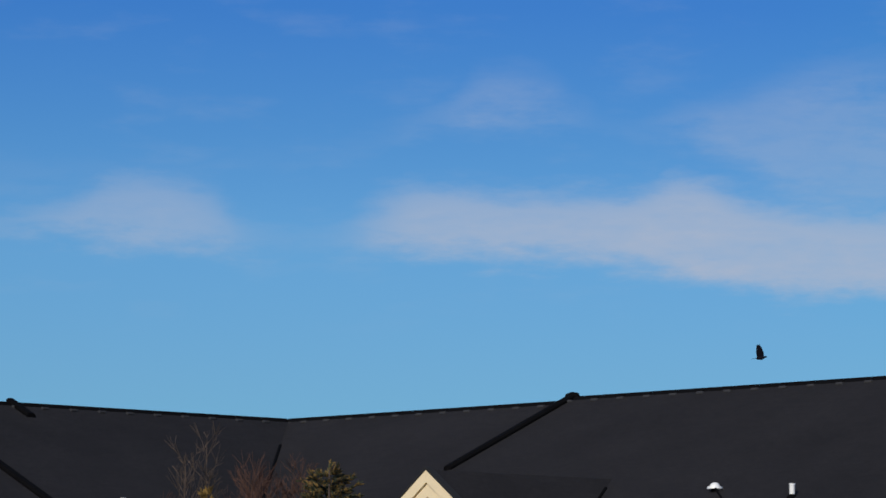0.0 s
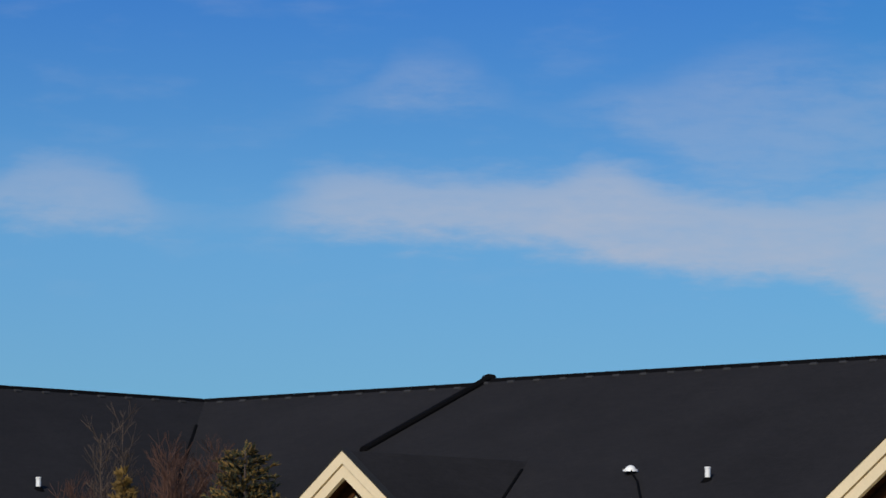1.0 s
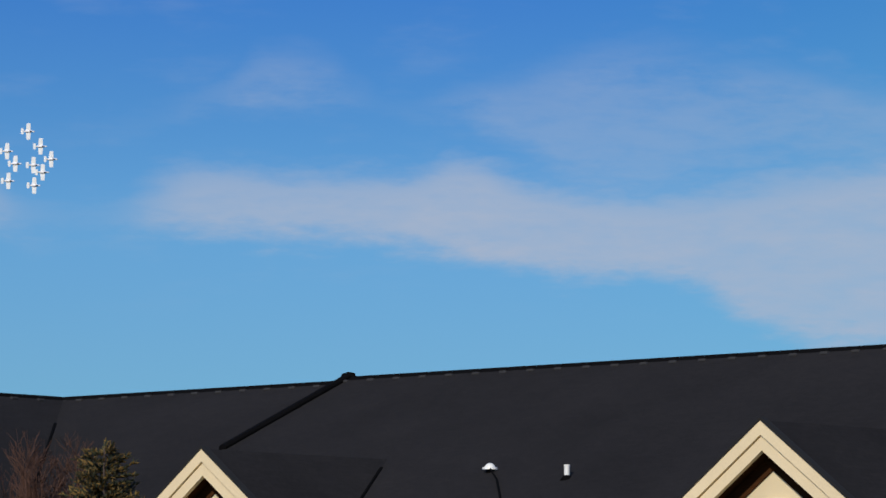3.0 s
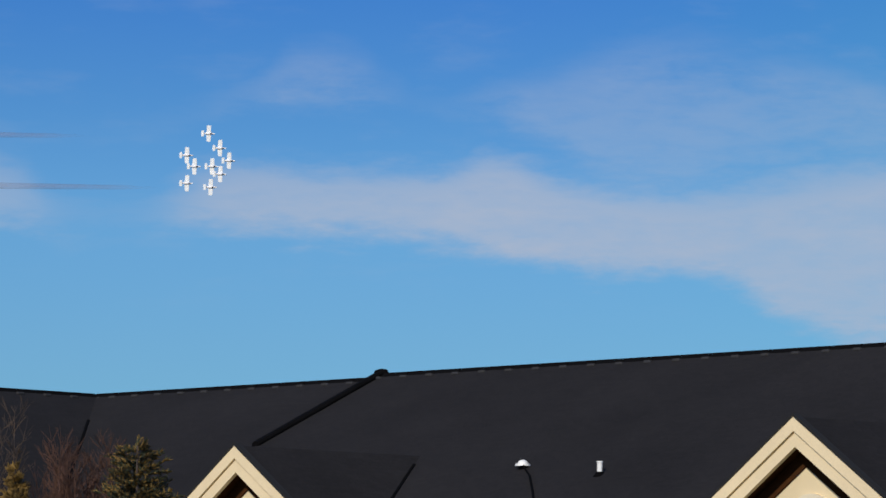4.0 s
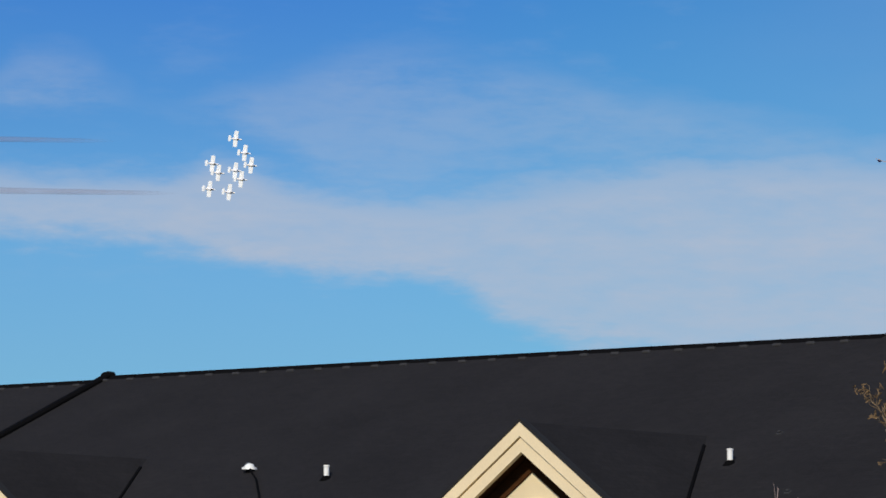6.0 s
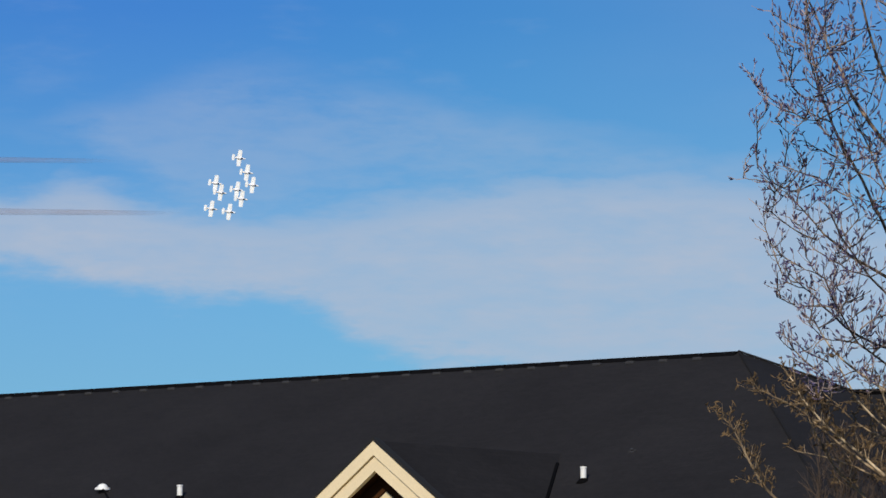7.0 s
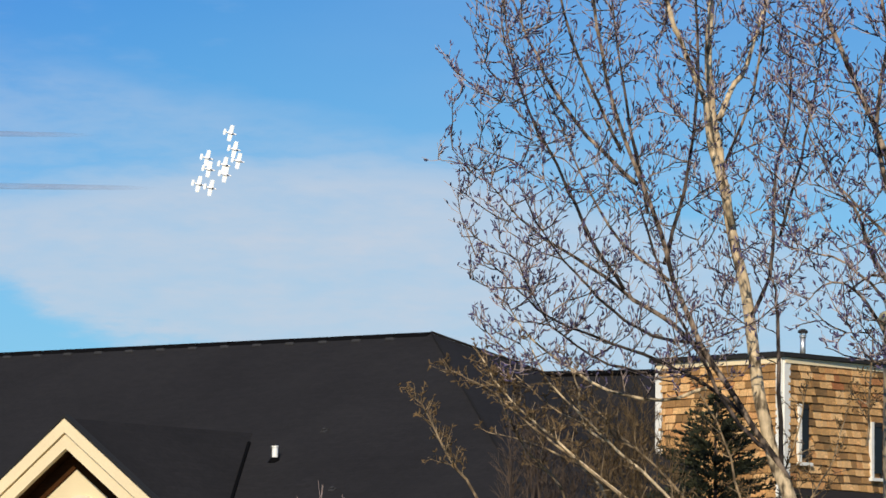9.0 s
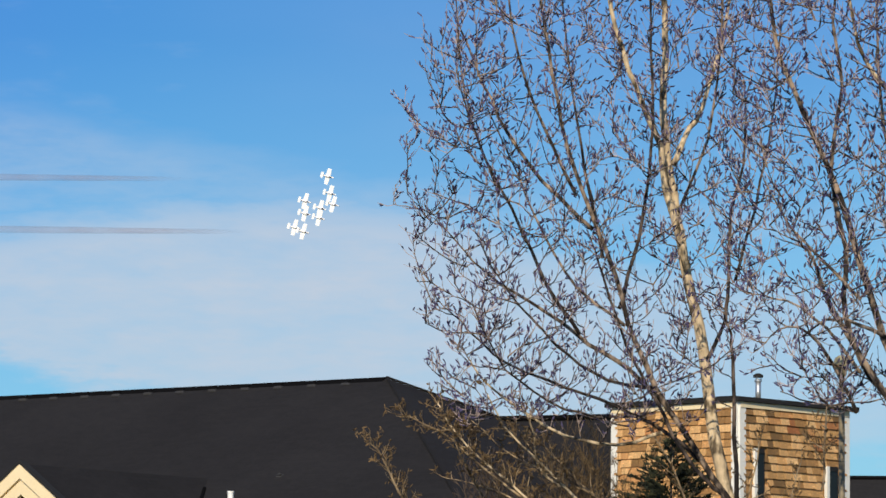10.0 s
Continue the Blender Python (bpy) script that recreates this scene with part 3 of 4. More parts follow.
pipe = vent_pipe(BUILD @ Matrix.Translation(on_front(14.64, 7.03)))
for s, q in ((26.33, 6.88),):
    copy_thing(pipe, BUILD @ Matrix.Translation(on_front(s, q)))
copy_thing(pipe, BUILD @ Matrix.Translation(on_left(-5.0 - S_CORNER, 11.08)))


def exhaust_hood(m):
    e = empty("roof_exhaust_hood", m)
    tagged(e, "white domed exhaust hood with a dark cable on the roof", "roof vent")
    bm = bmesh.new()
    bmesh.ops.create_uvsphere(bm, u_segments=20, v_segments=10, radius=0.24, matrix=Matrix.Translation((0, 0, 0.10)) @ Matrix.Diagonal((0.52, 0.52, 0.42, 1)))
    bmesh.ops.delete(bm, geom=[v for v in bm.verts if v.co.z < 0.095], context="VERTS")
    part("dome", bm, PVC, e, smooth=True)
    part("brim", tube(bmesh.new(), [(0, 0, 0.05), (0, 0, 0.105)], [0.185, 0.175], 20), PVC, e)
    part("neck", tube(bmesh.new(), [(0, 0, -0.25), (0, 0, 0.06)], [0.09, 0.09], 14), TAR, e)
    return e


exhaust_hood(BUILD @ Matrix.Translation(on_front(11.65, 6.51)))
cb = bmesh.new()
tube(cb, [on_front(11.75, 6.60, 0.10), on_front(12.4, 7.05, 0.04), on_front(13.39, 7.96, 0.04), on_front(14.89, 9.39, 0.04), on_front(15.6, 10.1, 0.04)], [0.028] * 5, 6)
cable = link("roof_cable", cb, TAR)
cable.matrix_world = BUILD
tagged(cable, "black cable lying down the shingle roof", "cable")

# small cap vents on the shingles


def cap_vent(m):
    e = empty("roof_cap_vent", m)
    tagged(e, "small grey cap vent on the shingle roof", "roof vent", "small roof vents")
    part("cap", boxed(-0.04, -0.04, 0.03, 0.04, 0.04, 0.075, bevel=0.015), PLUG, e)
    part("flange", boxed(-0.07, -0.07, -0.03, 0.07, 0.07, 0.028, bevel=0.01), PLUG, e)
    return e


cap = cap_vent(BUILD @ Matrix.Translation(on_front(26.52, 5.41)) @ pose(0, 0, 0, 25, 0, 0))
copy_thing(cap, BUILD @ Matrix.Translation(on_front(29.13, 8.49)) @ pose(0, 0, 0, 25, 0, 0))

# ---------------------------------------------------------------- lower wing behind the hip
LOW = pose(17.45, 101.45, 0, 0, 0, -30)
low_wing = empty("low_wing", LOW)
tagged(low_wing, "lower dark-roofed wing behind the tree", "building")
LZ = 8.82
for sg in (-1, 1):
    ob = part("roof_slope", prism([(-1.0, 0, LZ), (5.2, 0, LZ), (5.2, sg * 7, LZ - 7 * PITCH), (-1.0, sg * 7, LZ - 7 * PITCH)], (0, 0, -0.14)), SHINGLE, low_wing)
    roof_uv(ob, Vector((1, 0, 0)), Vector((0, sg * COS, -PITCH * COS)), Vector((0, 0, LZ)))
    part("outer_wall", boxed(-0.5, sg * 6.3, 0, 4.9, sg * 6.6, LZ - 6.6 * PITCH), WALL, low_wing)
part("ridge_cap", tube(bmesh.new(), [(-1.0, 0, LZ + 0.03), (5.2, 0, LZ + 0.03)], [0.09, 0.09], 6), RIDGE, low_wing)

for a0 in (-0.5, 4.6):
    part("gable_wall", prism([(a0, -6.25, 0), (a0, 6.25, 0), (a0, 6.25, LZ - 6.25 * PITCH - 0.16), (a0, 0, LZ - 0.16), (a0, -6.25, LZ - 6.25 * PITCH - 0.16)], (0.25, 0, 0)), WALL, low_wing)

# ---------------------------------------------------------------- shake-clad bay tower
CORNER = Vector((21.0, 93.0, 0))
LDIR, RDIR = Vector((-0.629, 0.777, 0)), Vector((0.777, 0.629, 0))
TOP = 8.69
tower = empty("shake_tower", Matrix.Translation(CORNER))
tagged(tower, "bay tower clad in tan cedar shakes with white corner boards", "building")
LW, RW = 3.46, 3.83
back = LDIR * LW + RDIR * RW
part("core_wall", prism([(0, 0, 0), tuple(LDIR * LW), tuple(back), tuple(RDIR * RW)], (0, 0, TOP + 0.04)), SHAKE, tower)
ov = 0.13


def out(p, a):
    return tuple(Vector(p) + Vector(a))


roof_pts = [(-0.02, -ov * 1.25, TOP + 0.045), out(LDIR * (LW + ov), (-0.1, -ov, TOP + 0.045)), out(back, (0, ov, TOP + 0.045)), out(RDIR * (RW + ov), (0.15, -ov * 0.8, TOP + 0.045))]
part("fascia", prism(roof_pts, (0, 0, 0.09)), FASCIA, tower, "dark metal fascia")
tb = bmesh.new()
rv = [tb.verts.new(Vector(p) + Vector((0, 0, 0.094))) for p in roof_pts]
apex = tb.verts.new(back / 2 + Vector((0, 0, TOP + 0.35)))
for i in range(4):
    tb.faces.new((rv[i], rv[(i + 1) % 4], apex))
part("roof", tb, SHINGLE, tower)


def corner_board(p, d, width, parent):
    n = Vector((d.y, -d.x, 0))
    if n.y > 0:
        n = -n
    part("corner_board", prism([tuple(p + n * 0.045), tuple(p + n * 0.045 + d * width), tuple(p + n * 0.045 + d * width + Vector((0, 0, TOP - 3.552))),
                                tuple(p + n * 0.045 + Vector((0, 0, TOP - 3.552)))], tuple(-n * 0.05)), WHITE, parent, "white painted corner board")


base3 = Vector((0, 0, 3.59))
corner_board(base3 - RDIR * 0.0, RDIR, 0.20, tower)
corner_board(base3, LDIR, 0.16, tower)
corner_board(base3 + LDIR * (LW - 0.17), LDIR, 0.17, tower)
corner_board(base3 + RDIR * (RW - 0.2), RDIR, 0.2, tower)


for d3, w3 in ((LDIR, LW), (RDIR, RW)):
    n3 = Vector((d3.y, -d3.x, 0))
    n3 = -n3 if n3.y > 0 else n3
    p3 = [d3 * 0.02 + n3 * 0.062, d3 * (w3 - 0.02) + n3 * 0.062]
    part("frieze_board", prism([tuple(p3[0] + Vector((0, 0, TOP - 0.085))), tuple(p3[1] + Vector((0, 0, TOP - 0.085))),
                                tuple(p3[1] + Vector((0, 0, TOP + 0.035))), tuple(p3[0] + Vector((0, 0, TOP + 0.035)))], tuple(-n3 * 0.05)), CREAM, tower, "cream frieze board under the fascia")


def tower_window(at, z0, z1, width, parent):
    """A narrow window on the long face, in white trim."""
    d, n = RDIR, Vector((RDIR.y, -RDIR.x, 0))
    w = empty("window")
    w.parent = parent

    def panel(name, a0, a1, b0, b1, o0, o1, mat):
        p = [d * a0 + n * o0 + Vector((0, 0, b0)), d * a1 + n * o0 + Vector((0, 0, b0)), d * a1 + n * o0 + Vector((0, 0, b1)), d * a0 + n * o0 + Vector((0, 0, b1))]
        part(name, prism([tuple(v) for v in p], tuple(n * (o1 - o0))), mat, w)

    panel("pane", at, at + width, z0, z1, 0.01, 0.06, GLASS)
    panel("side_trim", at - 0.09, at, z0 - 0.1, z1 + 0.1, 0.01, 0.09, WHITE)
    panel("side_trim", at + width, at + width + 0.035, z0 - 0.1, z1 + 0.1, 0.01, 0.06, FASCIA)
    panel("head_trim", at, at + width, z1, z1 + 0.10, 0.01, 0.08, FASCIA)
    panel("sill", at - 0.12, at + width + 0.1, z0 - 0.17, z0 - 0.1, 0.01, 0.13, WHITE)


tower_window(0.54, 6.63, 7.66, 0.24, tower)
tower_window(3.06, 6.4, 7.40, 0.30, tower)
flue = empty("flue_pipe", Matrix.Translation((21.91, 95.1, TOP + 0.22)))
tagged(flue, "galvanised flue pipe with a round cap on the tower", "flue")
part("pipe", tube(bmesh.new(), [(0, 0, -0.1), (0, 0, 0.46)], [0.062, 0.062], 16), ZINC, flue, smooth=True)
part("collar", tube(bmesh.new(), [(0, 0, 0.41), (0, 0, 0.44)], [0.085, 0.085], 16), ZINC, flue)
part("rain_cap", tube(bmesh.new(), [(0, 0, 0.50), (0, 0, 0.55), (0, 0, 0.59)], [0.11, 0.11, 0.04], 16), FASCIA, flue)
for k in range(3):
    a = k * math.tau / 3
    part("strut", tube(bmesh.new(), [(0.065 * math.cos(a), 0.065 * math.sin(a), 0.42), (0.065 * math.cos(a), 0.065 * math.sin(a), 0.51)], [0.012, 0.012], 6), ZINC, flue)

# low roof in front of the tower's long face
lean = empty("porch_roof", Matrix.Translation(CORNER))
tagged(lean, "dark shingled lean-to roof below the shake wall", "roof")
nr = Vector((RDIR.y, -RDIR.x, 0))
pts = [RDIR * 0.3 + nr * 0.03 + Vector((0, 0, 5.98)), RDIR * 9 + nr * 0.03 + Vector((0, 0, 5.98)), RDIR * 9 + nr * 3.2 + Vector((0, 0, 4.7)), RDIR * 0.3 + nr * 3.2 + Vector((0, 0, 4.7))]
ob = part("roof_slope", prism([tuple(p) for p in pts], (0, 0, -0.15)), SHINGLE, lean)
roof_uv(ob, RDIR, (nr * 0.91 + Vector((0, 0, -0.41))), pts[0])
for a in (0.6, 4.5, 8.6):
    p = RDIR * a + nr * 2.9
    part("post", boxed(p.x - 0.08, p.y - 0.08, 0, p.x + 0.08, p.y + 0.08, 4.7), WHITE, lean)


# ---------------------------------------------------------------- house beyond the tower
far = empty("distant_house", pose(41.0, 142.0, 0, 0, 0, -8))
tagged(far, "dark-roofed house beyond the trees", "house")
part("wall", boxed(-5.0, -3.4, 0, 5.0, 3.4, 7.4), WALL, far)
for sg in (-1, 1):
    ob = part("roof_slope", prism([(-5.6, 0, 10.05), (5.6, 0, 10.05), (5.6, sg * 4.1, 7.2), (-5.6, sg * 4.1, 7.2)], (0, 0, -0.15)), SHINGLE, far)
    roof_uv(ob, Vector((1, 0, 0)), Vector((0, sg * 0.82, -0.57)), Vector((0, 0, 10.05)))
    part("gable_end", prism([(sg * 5.0, -3.4, 7.4), (sg * 5.0, 3.4, 7.4), (sg * 5.0, 0, 9.85)], (-sg * 0.2, 0, 0)), WALL, far)
part("ridge_cap", tube(bmesh.new(), [(-5.6, 0, 10.06), (5.6, 0, 10.06)], [0.09, 0.09], 6), RIDGE, far)

# ---------------------------------------------------------------- bare trees
RNG = random.Random(11)


def jitter(v, amount):
    return v + Vector((RNG.uniform(-1, 1), RNG.uniform(-1, 1), RNG.uniform(-1, 1))) * amount


def refine(points, wobble):
    """Splits each span of a limb in three with a little waver."""
    pts = [Vector(p) for p in points]
    res = []
    for i in range(len(pts) - 1):
        a, b = pts[i], pts[i + 1]
        p0, p3 = pts[max(i - 1, 0)], pts[min(i + 2, len(pts) - 1)]
        for k in range(3):
            t = k / 3
            c = 0.5 * ((2 * a) + (b - p0) * t + (2 * p0 - 5 * a + 4 * b - p3) * t * t + (3 * a - p0 - 3 * b + p3) * t ** 3)
            res.append(c if (i == 0 and k == 0) else jitter(c, wobble))
    res.append(pts[-1])
    return res


def grow(start, way, length, radius, sets, level, upward=0.18):
    """One twig with its own side twigs; sets collects bars by material."""
    n = (5, 4, 2)[level]
    pts, d, p = [start], way.normalized(), start.copy()
    for i in range(n):
        d = (d + Vector((RNG.uniform(-1, 1), RNG.uniform(-1, 1), RNG.uniform(-1, 1) + upward)) * 0.20).normalized()
        p = p + d * (length / n)
        pts.append(p.copy())
    radii = [radius * (1 - 0.75 * i / n) for i in range(n + 1)]
    tube(sets["twig" if level else "branch"], pts, radii, 4 if level == 0 else 3, cap=False)
    if level < 2:
        count = int(length * (4.4 if level == 0 else 5.2)) + 2
        for k in range(count):
            t = RNG.uniform(0.15, 1.0)
            i = min(int(t * n), n - 1)
            at = pts[i].lerp(pts[i + 1], t * n - i)
            base = (pts[i + 1] - pts[i]).normalized()
            side = base.orthogonal().normalized()
            side = Matrix.Rotation(RNG.uniform(0, math.tau), 3, base) @ side
            w = (base * 0.65 + side * RNG.uniform(0.55, 1.15) + Vector((0, 0, upward))).normalized()
            grow(at, w, length * RNG.uniform(0.34, 0.62) * (1.1 - 0.5 * t), radius * 0.58, sets, level + 1, upward)
    else:
        for k in range(RNG.choice((0, 1, 1, 1, 2))):
            at = pts[RNG.randint(1, n)].lerp(pts[0], RNG.uniform(0, 0.5))
            w = (d * 0.5 + Vector((RNG.uniform(-0.6, 0.6), RNG.uniform(-0.6, 0.6), RNG.uniform(-0.9, 0.9)))).normalized()
            l = RNG.uniform(0.05, 0.11)
            tube(sets["bud"], [at, at + w * l * 0.5, at + w * l], [0.005, RNG.uniform(0.010, 0.017), 0.005], 3, cap=False)


def spray(pts, sets, dens):
    """Short upright side twigs with buds along a thin branch."""
    n = len(pts) - 1
    total = sum((b - a).length for a, b in zip(pts, pts[1:]))
    for k in range(int(total * dens) + 2):
        t = RNG.uniform(0.12, 1.0)
        i = min(int(t * n), n - 1)
        at = pts[i].lerp(pts[i + 1], t * n - i)
        base = (pts[i + 1] - pts[i]).normalized()
        side = Matrix.Rotation(RNG.uniform(0, math.tau), 3, base) @ base.orthogonal().normalized()
        d = (base * 0.55 + side * RNG.uniform(0.4, 0.9) + Vector((0, 0, RNG.uniform(0.1, 0.7)))).normalized()
        l = RNG.uniform(0.10, 0.36)
        mid = jitter(at + d * l * 0.5, 0.014)
        tip = at + d * l + Vector((0, 0, 0.15 * l))
        tube(sets["twig"], [at, mid, tip], [0.0068, 0.0055, 0.004], 3, cap=False)
        for _ in range(RNG.choice((1, 1, 2, 2))):
            p = mid.lerp(tip, RNG.uniform(-0.4, 1.0))
            w = (d * 0.6 + Vector((RNG.uniform(-0.7, 0.7), RNG.uniform(-0.7, 0.7), RNG.uniform(-0.3, 0.9)))).normalized()
            bl = RNG.uniform(0.06, 0.11)
            tube(sets["bud"], [p, p + w * bl * 0.5, p + w * bl], [0.006, RNG.uniform(0.012, 0.020), 0.006], 3, cap=False)


def fill_crown(limbs, hull, off, thick, gap, sets, dens):
    """Thin branches that reach out from the limbs to every part of the crown; hull rows: height, first x, last x."""
    nodes = [p for limb in limbs for p in limb]
    zs, xa, xb = zip(*hull)
    aims = []
    z = zs[0]
    while z < zs[-1]:
        a, b = float(np.interp(z, zs, xa)), float(np.interp(z, zs, xb))
        x = a + RNG.uniform(0, gap)
        while x < b:
            aims.append(Vector((x + RNG.uniform(-0.5, 0.5) * gap, off.y + RNG.uniform(-thick, thick), z + RNG.uniform(-0.5, 0.5) * gap)) - off)
            x += gap
        z += gap
    grid = np.array([tuple(p) for p in nodes])
    aims.sort(key=lambda p: float(np.min(np.sum((grid - np.array(tuple(p))) ** 2, axis=1))))
    for aim in aims:
        v = np.array(tuple(aim)) - grid
        flat = np.hypot(v[:, 0], v[:, 1])
        cost = np.sqrt(flat ** 2 + v[:, 2] ** 2) + 1.6 * np.maximum(0.0, 0.45 * flat - v[:, 2])
        k = int(np.argmin(cost))
        root = Vector(grid[k])
        d = aim - root
        if d.length < 0.12:
            continue
        pts = [root]
        for u, rise in ((0.30, 0.20), (0.56, 0.46), (0.80, 0.74)):
            pts.append(jitter(root + Vector((d.x * u, d.y * u, d.z * rise)), 0.03 * min(1.0, d.length)))
        pts.append(aim)
        r = 0.0085 + 0.0065 * min(1.5, d.length)
        key = "branch" if RNG.random() < 0.55 else "dark_branch"
        tube(sets[key], pts, [r, r * 0.85, r * 0.72, r * 0.6, 0.0065], 4, cap=False)
        grid = np.vstack([grid, [tuple(p) for p in pts[2:]]])
        spray(pts, sets, dens)


def bare_tree(name, label, stems, depth, dens, twig_len, barks=None, hull=None, thick=1.7, gap=0.3):
    """stems: (points as x, z pairs, first radius, last radius, bark, depth drift)."""
    tree = empty(name, Matrix.Translation((stems[0][0][0][0], depth, 0)))
    tagged(tree, label, "tree")
    off = Vector((stems[0][0][0][0], depth, 0))
    sets = {k: bmesh.new() for k in ("branch", "twig", "bud", "dark_branch")}
    limbs = []
    for si, (pts, r0, r1, bark, drift) in enumerate(stems):
        n = len(pts)
        line = [Vector((x, depth + drift * (i / (n - 1)), z)) - off for i, (x, z) in enumerate(pts)]
        fine = refine(line, 0.018)
        m = len(fine)
        rad = [r0 + (r1 - r0) * i / (m - 1) for i in range(m)]
        if si == 0:
            foot = fine[0].copy()
            fine = [Vector((foot.x + 0.12, foot.y, -0.1)), Vector((foot.x + 0.10, foot.y, foot.z * 0.5))] + fine
            rad = [r0 * 1.5, r0 * 1.15] + rad
        part("trunk" if si == 0 else "limb", tube(bmesh.new(), fine, rad, 10), bark, tree, smooth=True)
        limbs.append([p for p in fine if p.z > 5.0])
        if hull:
            if fine[-1].z < 7.0:
                continue
            spray(fine[len(fine) // 2:], sets, dens)
            grow(fine[-1], (fine[-1] - fine[-2]).normalized(), twig_len * 0.35, r1, sets, 0)
            continue
        total = sum((b - a).length for a, b in zip(fine, fine[1:]))
        first = 0.0 if si else 0.42
        for k in range(int(total * dens)):
            t = RNG.uniform(first, 1.0)
            i = min(int(t * (len(fine) - 1)), len(fine) - 2)
            at = fine[i].lerp(fine[i + 1], t * (len(fine) - 1) - i)
            base = (fine[i + 1] - fine[i]).normalized()
            side = Matrix.Rotation(RNG.uniform(0, math.tau), 3, base) @ base.orthogonal().normalized()
            w = (base * 0.6 + side * RNG.uniform(0.6, 1.25) + Vector((0, 0, 0.3))).normalized()
            grow(at, w, twig_len * RNG.uniform(0.35, 1.0) * (1.05 - 0.62 * t), max(0.011, rad[min(i, len(rad) - 1)] * 0.20), sets, 0)
        grow(fine[-1], (fine[-1] - fine[-2]).normalized(), twig_len * 0.35, r1, sets, 0)
    if hull:
        fill_crown(limbs, hull, off, thick, gap, sets, dens)
    b0, b1, b2 = barks or (LIMB, TWIG, BUD)
    for key, nm, mat in (("branch", "branch_cover", b0), ("twig", "twig_cover", b1), ("bud", "bud_cover", b2), ("dark_branch", "branch_cover", SHADE_LIMB)):
        if not sets[key].verts:
            sets[key].free()
            continue
        ob = part(nm, sets[key], mat, tree)
        ob["kind"] = "stuff"
    return tree


poplar = [
    ([(15.67, 4.28), (15.54, 4.62), (15.22, 5.49), (15.0, 6.62), (14.86, 7.67), (14.63, 8.72), (14.45, 9.77), (14.31, 10.64), (14.26, 11.53), (14.29, 12.59), (14.23, 13.74), (14.26, 14.73)], 0.122, 0.036, BARK, 0.3),
    ([(14.59, 8.89), (14.24, 10.11), (14.13, 10.73), (13.82, 11.43), (13.5, 12.21), (13.24, 13.18), (13.06, 14.15)], 0.066, 0.024, BARK, -0.5),
    ([(14.37, 10.51), (14.58, 10.96), (14.89, 11.46), (15.2, 12.44), (15.43, 13.52)], 0.05, 0.022, BARK, 0.6),
    ([(15.49, 4.97), (14.69, 6.09), (14.06, 7.04), (13.61, 7.99), (13.26, 9.03), (12.84, 9.99), (12.5, 11.03), (12.25, 12.17), (12.08, 13.22), (11.99, 14.02)], 0.050, 0.018, LIMB, -0.9),
    ([(14.26, 6.78), (13.7, 7.34), (13.1, 7.72), (12.43, 8.22), (11.77, 8.64), (11.35, 9.0), (10.93, 9.5)], 0.044, 0.01, LIMB, 0.8),
    ([(12.9, 7.84), (12.36, 8.57), (11.94, 9.43), (11.44, 10.3), (11.07, 11.1), (10.88, 11.7)], 0.032, 0.01, SHADE_LIMB, -0.6),
    ([(14.87, 5.88), (14.33, 6.35), (13.53, 6.77), (12.81, 7.06), (11.92, 7.43), (11.35, 7.95), (11.02, 8.3)], 0.036, 0.01, SHADE_LIMB, 1.2),
    ([(14.91, 7.49), (15.22, 8.11), (15.35, 8.73), (15.39, 9.62), (15.66, 10.68), (15.74, 11.66)], 0.036, 0.016, SHADE_LIMB, 1.0),
    ([(13.52, 8.25), (13.7, 9.04), (13.83, 9.93), (13.91, 11.07), (13.81, 12.13), (13.77, 13.2)], 0.032, 0.016, SHADE_LIMB, -1.2),
    ([(13.1, 9.47), (12.35, 10.24), (11.84, 11.01), (11.5, 11.79), (11.16, 12.66)], 0.036, 0.014, LIMB, 0.9),
    ([(15.38, 5.14), (15.29, 6.28), (15.22, 7.5), (15.13, 7.9)], 0.042, 0.02, SHADE_LIMB, -0.6),
    ([(11.63, 10.0), (11.25, 11.1), (11.07, 12.2), (11.02, 13.5)], 0.021, 0.009, SHADE_LIMB, 0.7),
    ([(12.84, 9.99), (12.18, 11.2), (11.72, 12.5), (11.53, 13.8)], 0.029, 0.012, LIMB, -0.8),
    ([(13.26, 9.03), (13.03, 10.4), (12.89, 11.7), (12.75, 13.4)], 0.029, 0.012, SHADE_LIMB, 0.9),
    ([(15.35, 8.73), (15.7, 9.9), (16.0, 11.2), (16.2, 12.8)], 0.026, 0.012, SHADE_LIMB, 0.5),
    ([(14.45, 9.77), (14.85, 10.9), (15.0, 12.3), (15.05, 13.8)], 0.026, 0.012, LIMB, -0.7),
    ([(14.06, 7.04), (13.3, 7.1), (12.6, 7.5), (12.0, 8.0), (11.44, 8.6), (11.11, 9.1)], 0.029, 0.009, SHADE_LIMB, -1.3),
    ([(14.2, 6.35), (13.5, 6.15), (12.69, 6.3), (11.99, 6.7), (11.38, 7.2), (11.16, 7.6)], 0.032, 0.009, BARK, 0.4),
    ([(13.61, 7.99), (12.93, 8.6), (12.47, 9.4), (12.1, 10.4), (11.72, 11.4)], 0.026, 0.01, LIMB, 1.4),
    ([(13.9, 6.6), (13.1, 6.55), (12.29, 6.75), (11.59, 7.2), (11.25, 7.6), (10.97, 8.1)], 0.024, 0.008, SHADE_LIMB, -1.6),
    ([(15.32, 5.27), (14.83, 5.65), (14.47, 6.08), (14.07, 6.77), (13.67, 7.46), (13.4, 8.07), (13.08, 8.94)], 0.036, 0.018, SHADE_LIMB, -0.5),
]
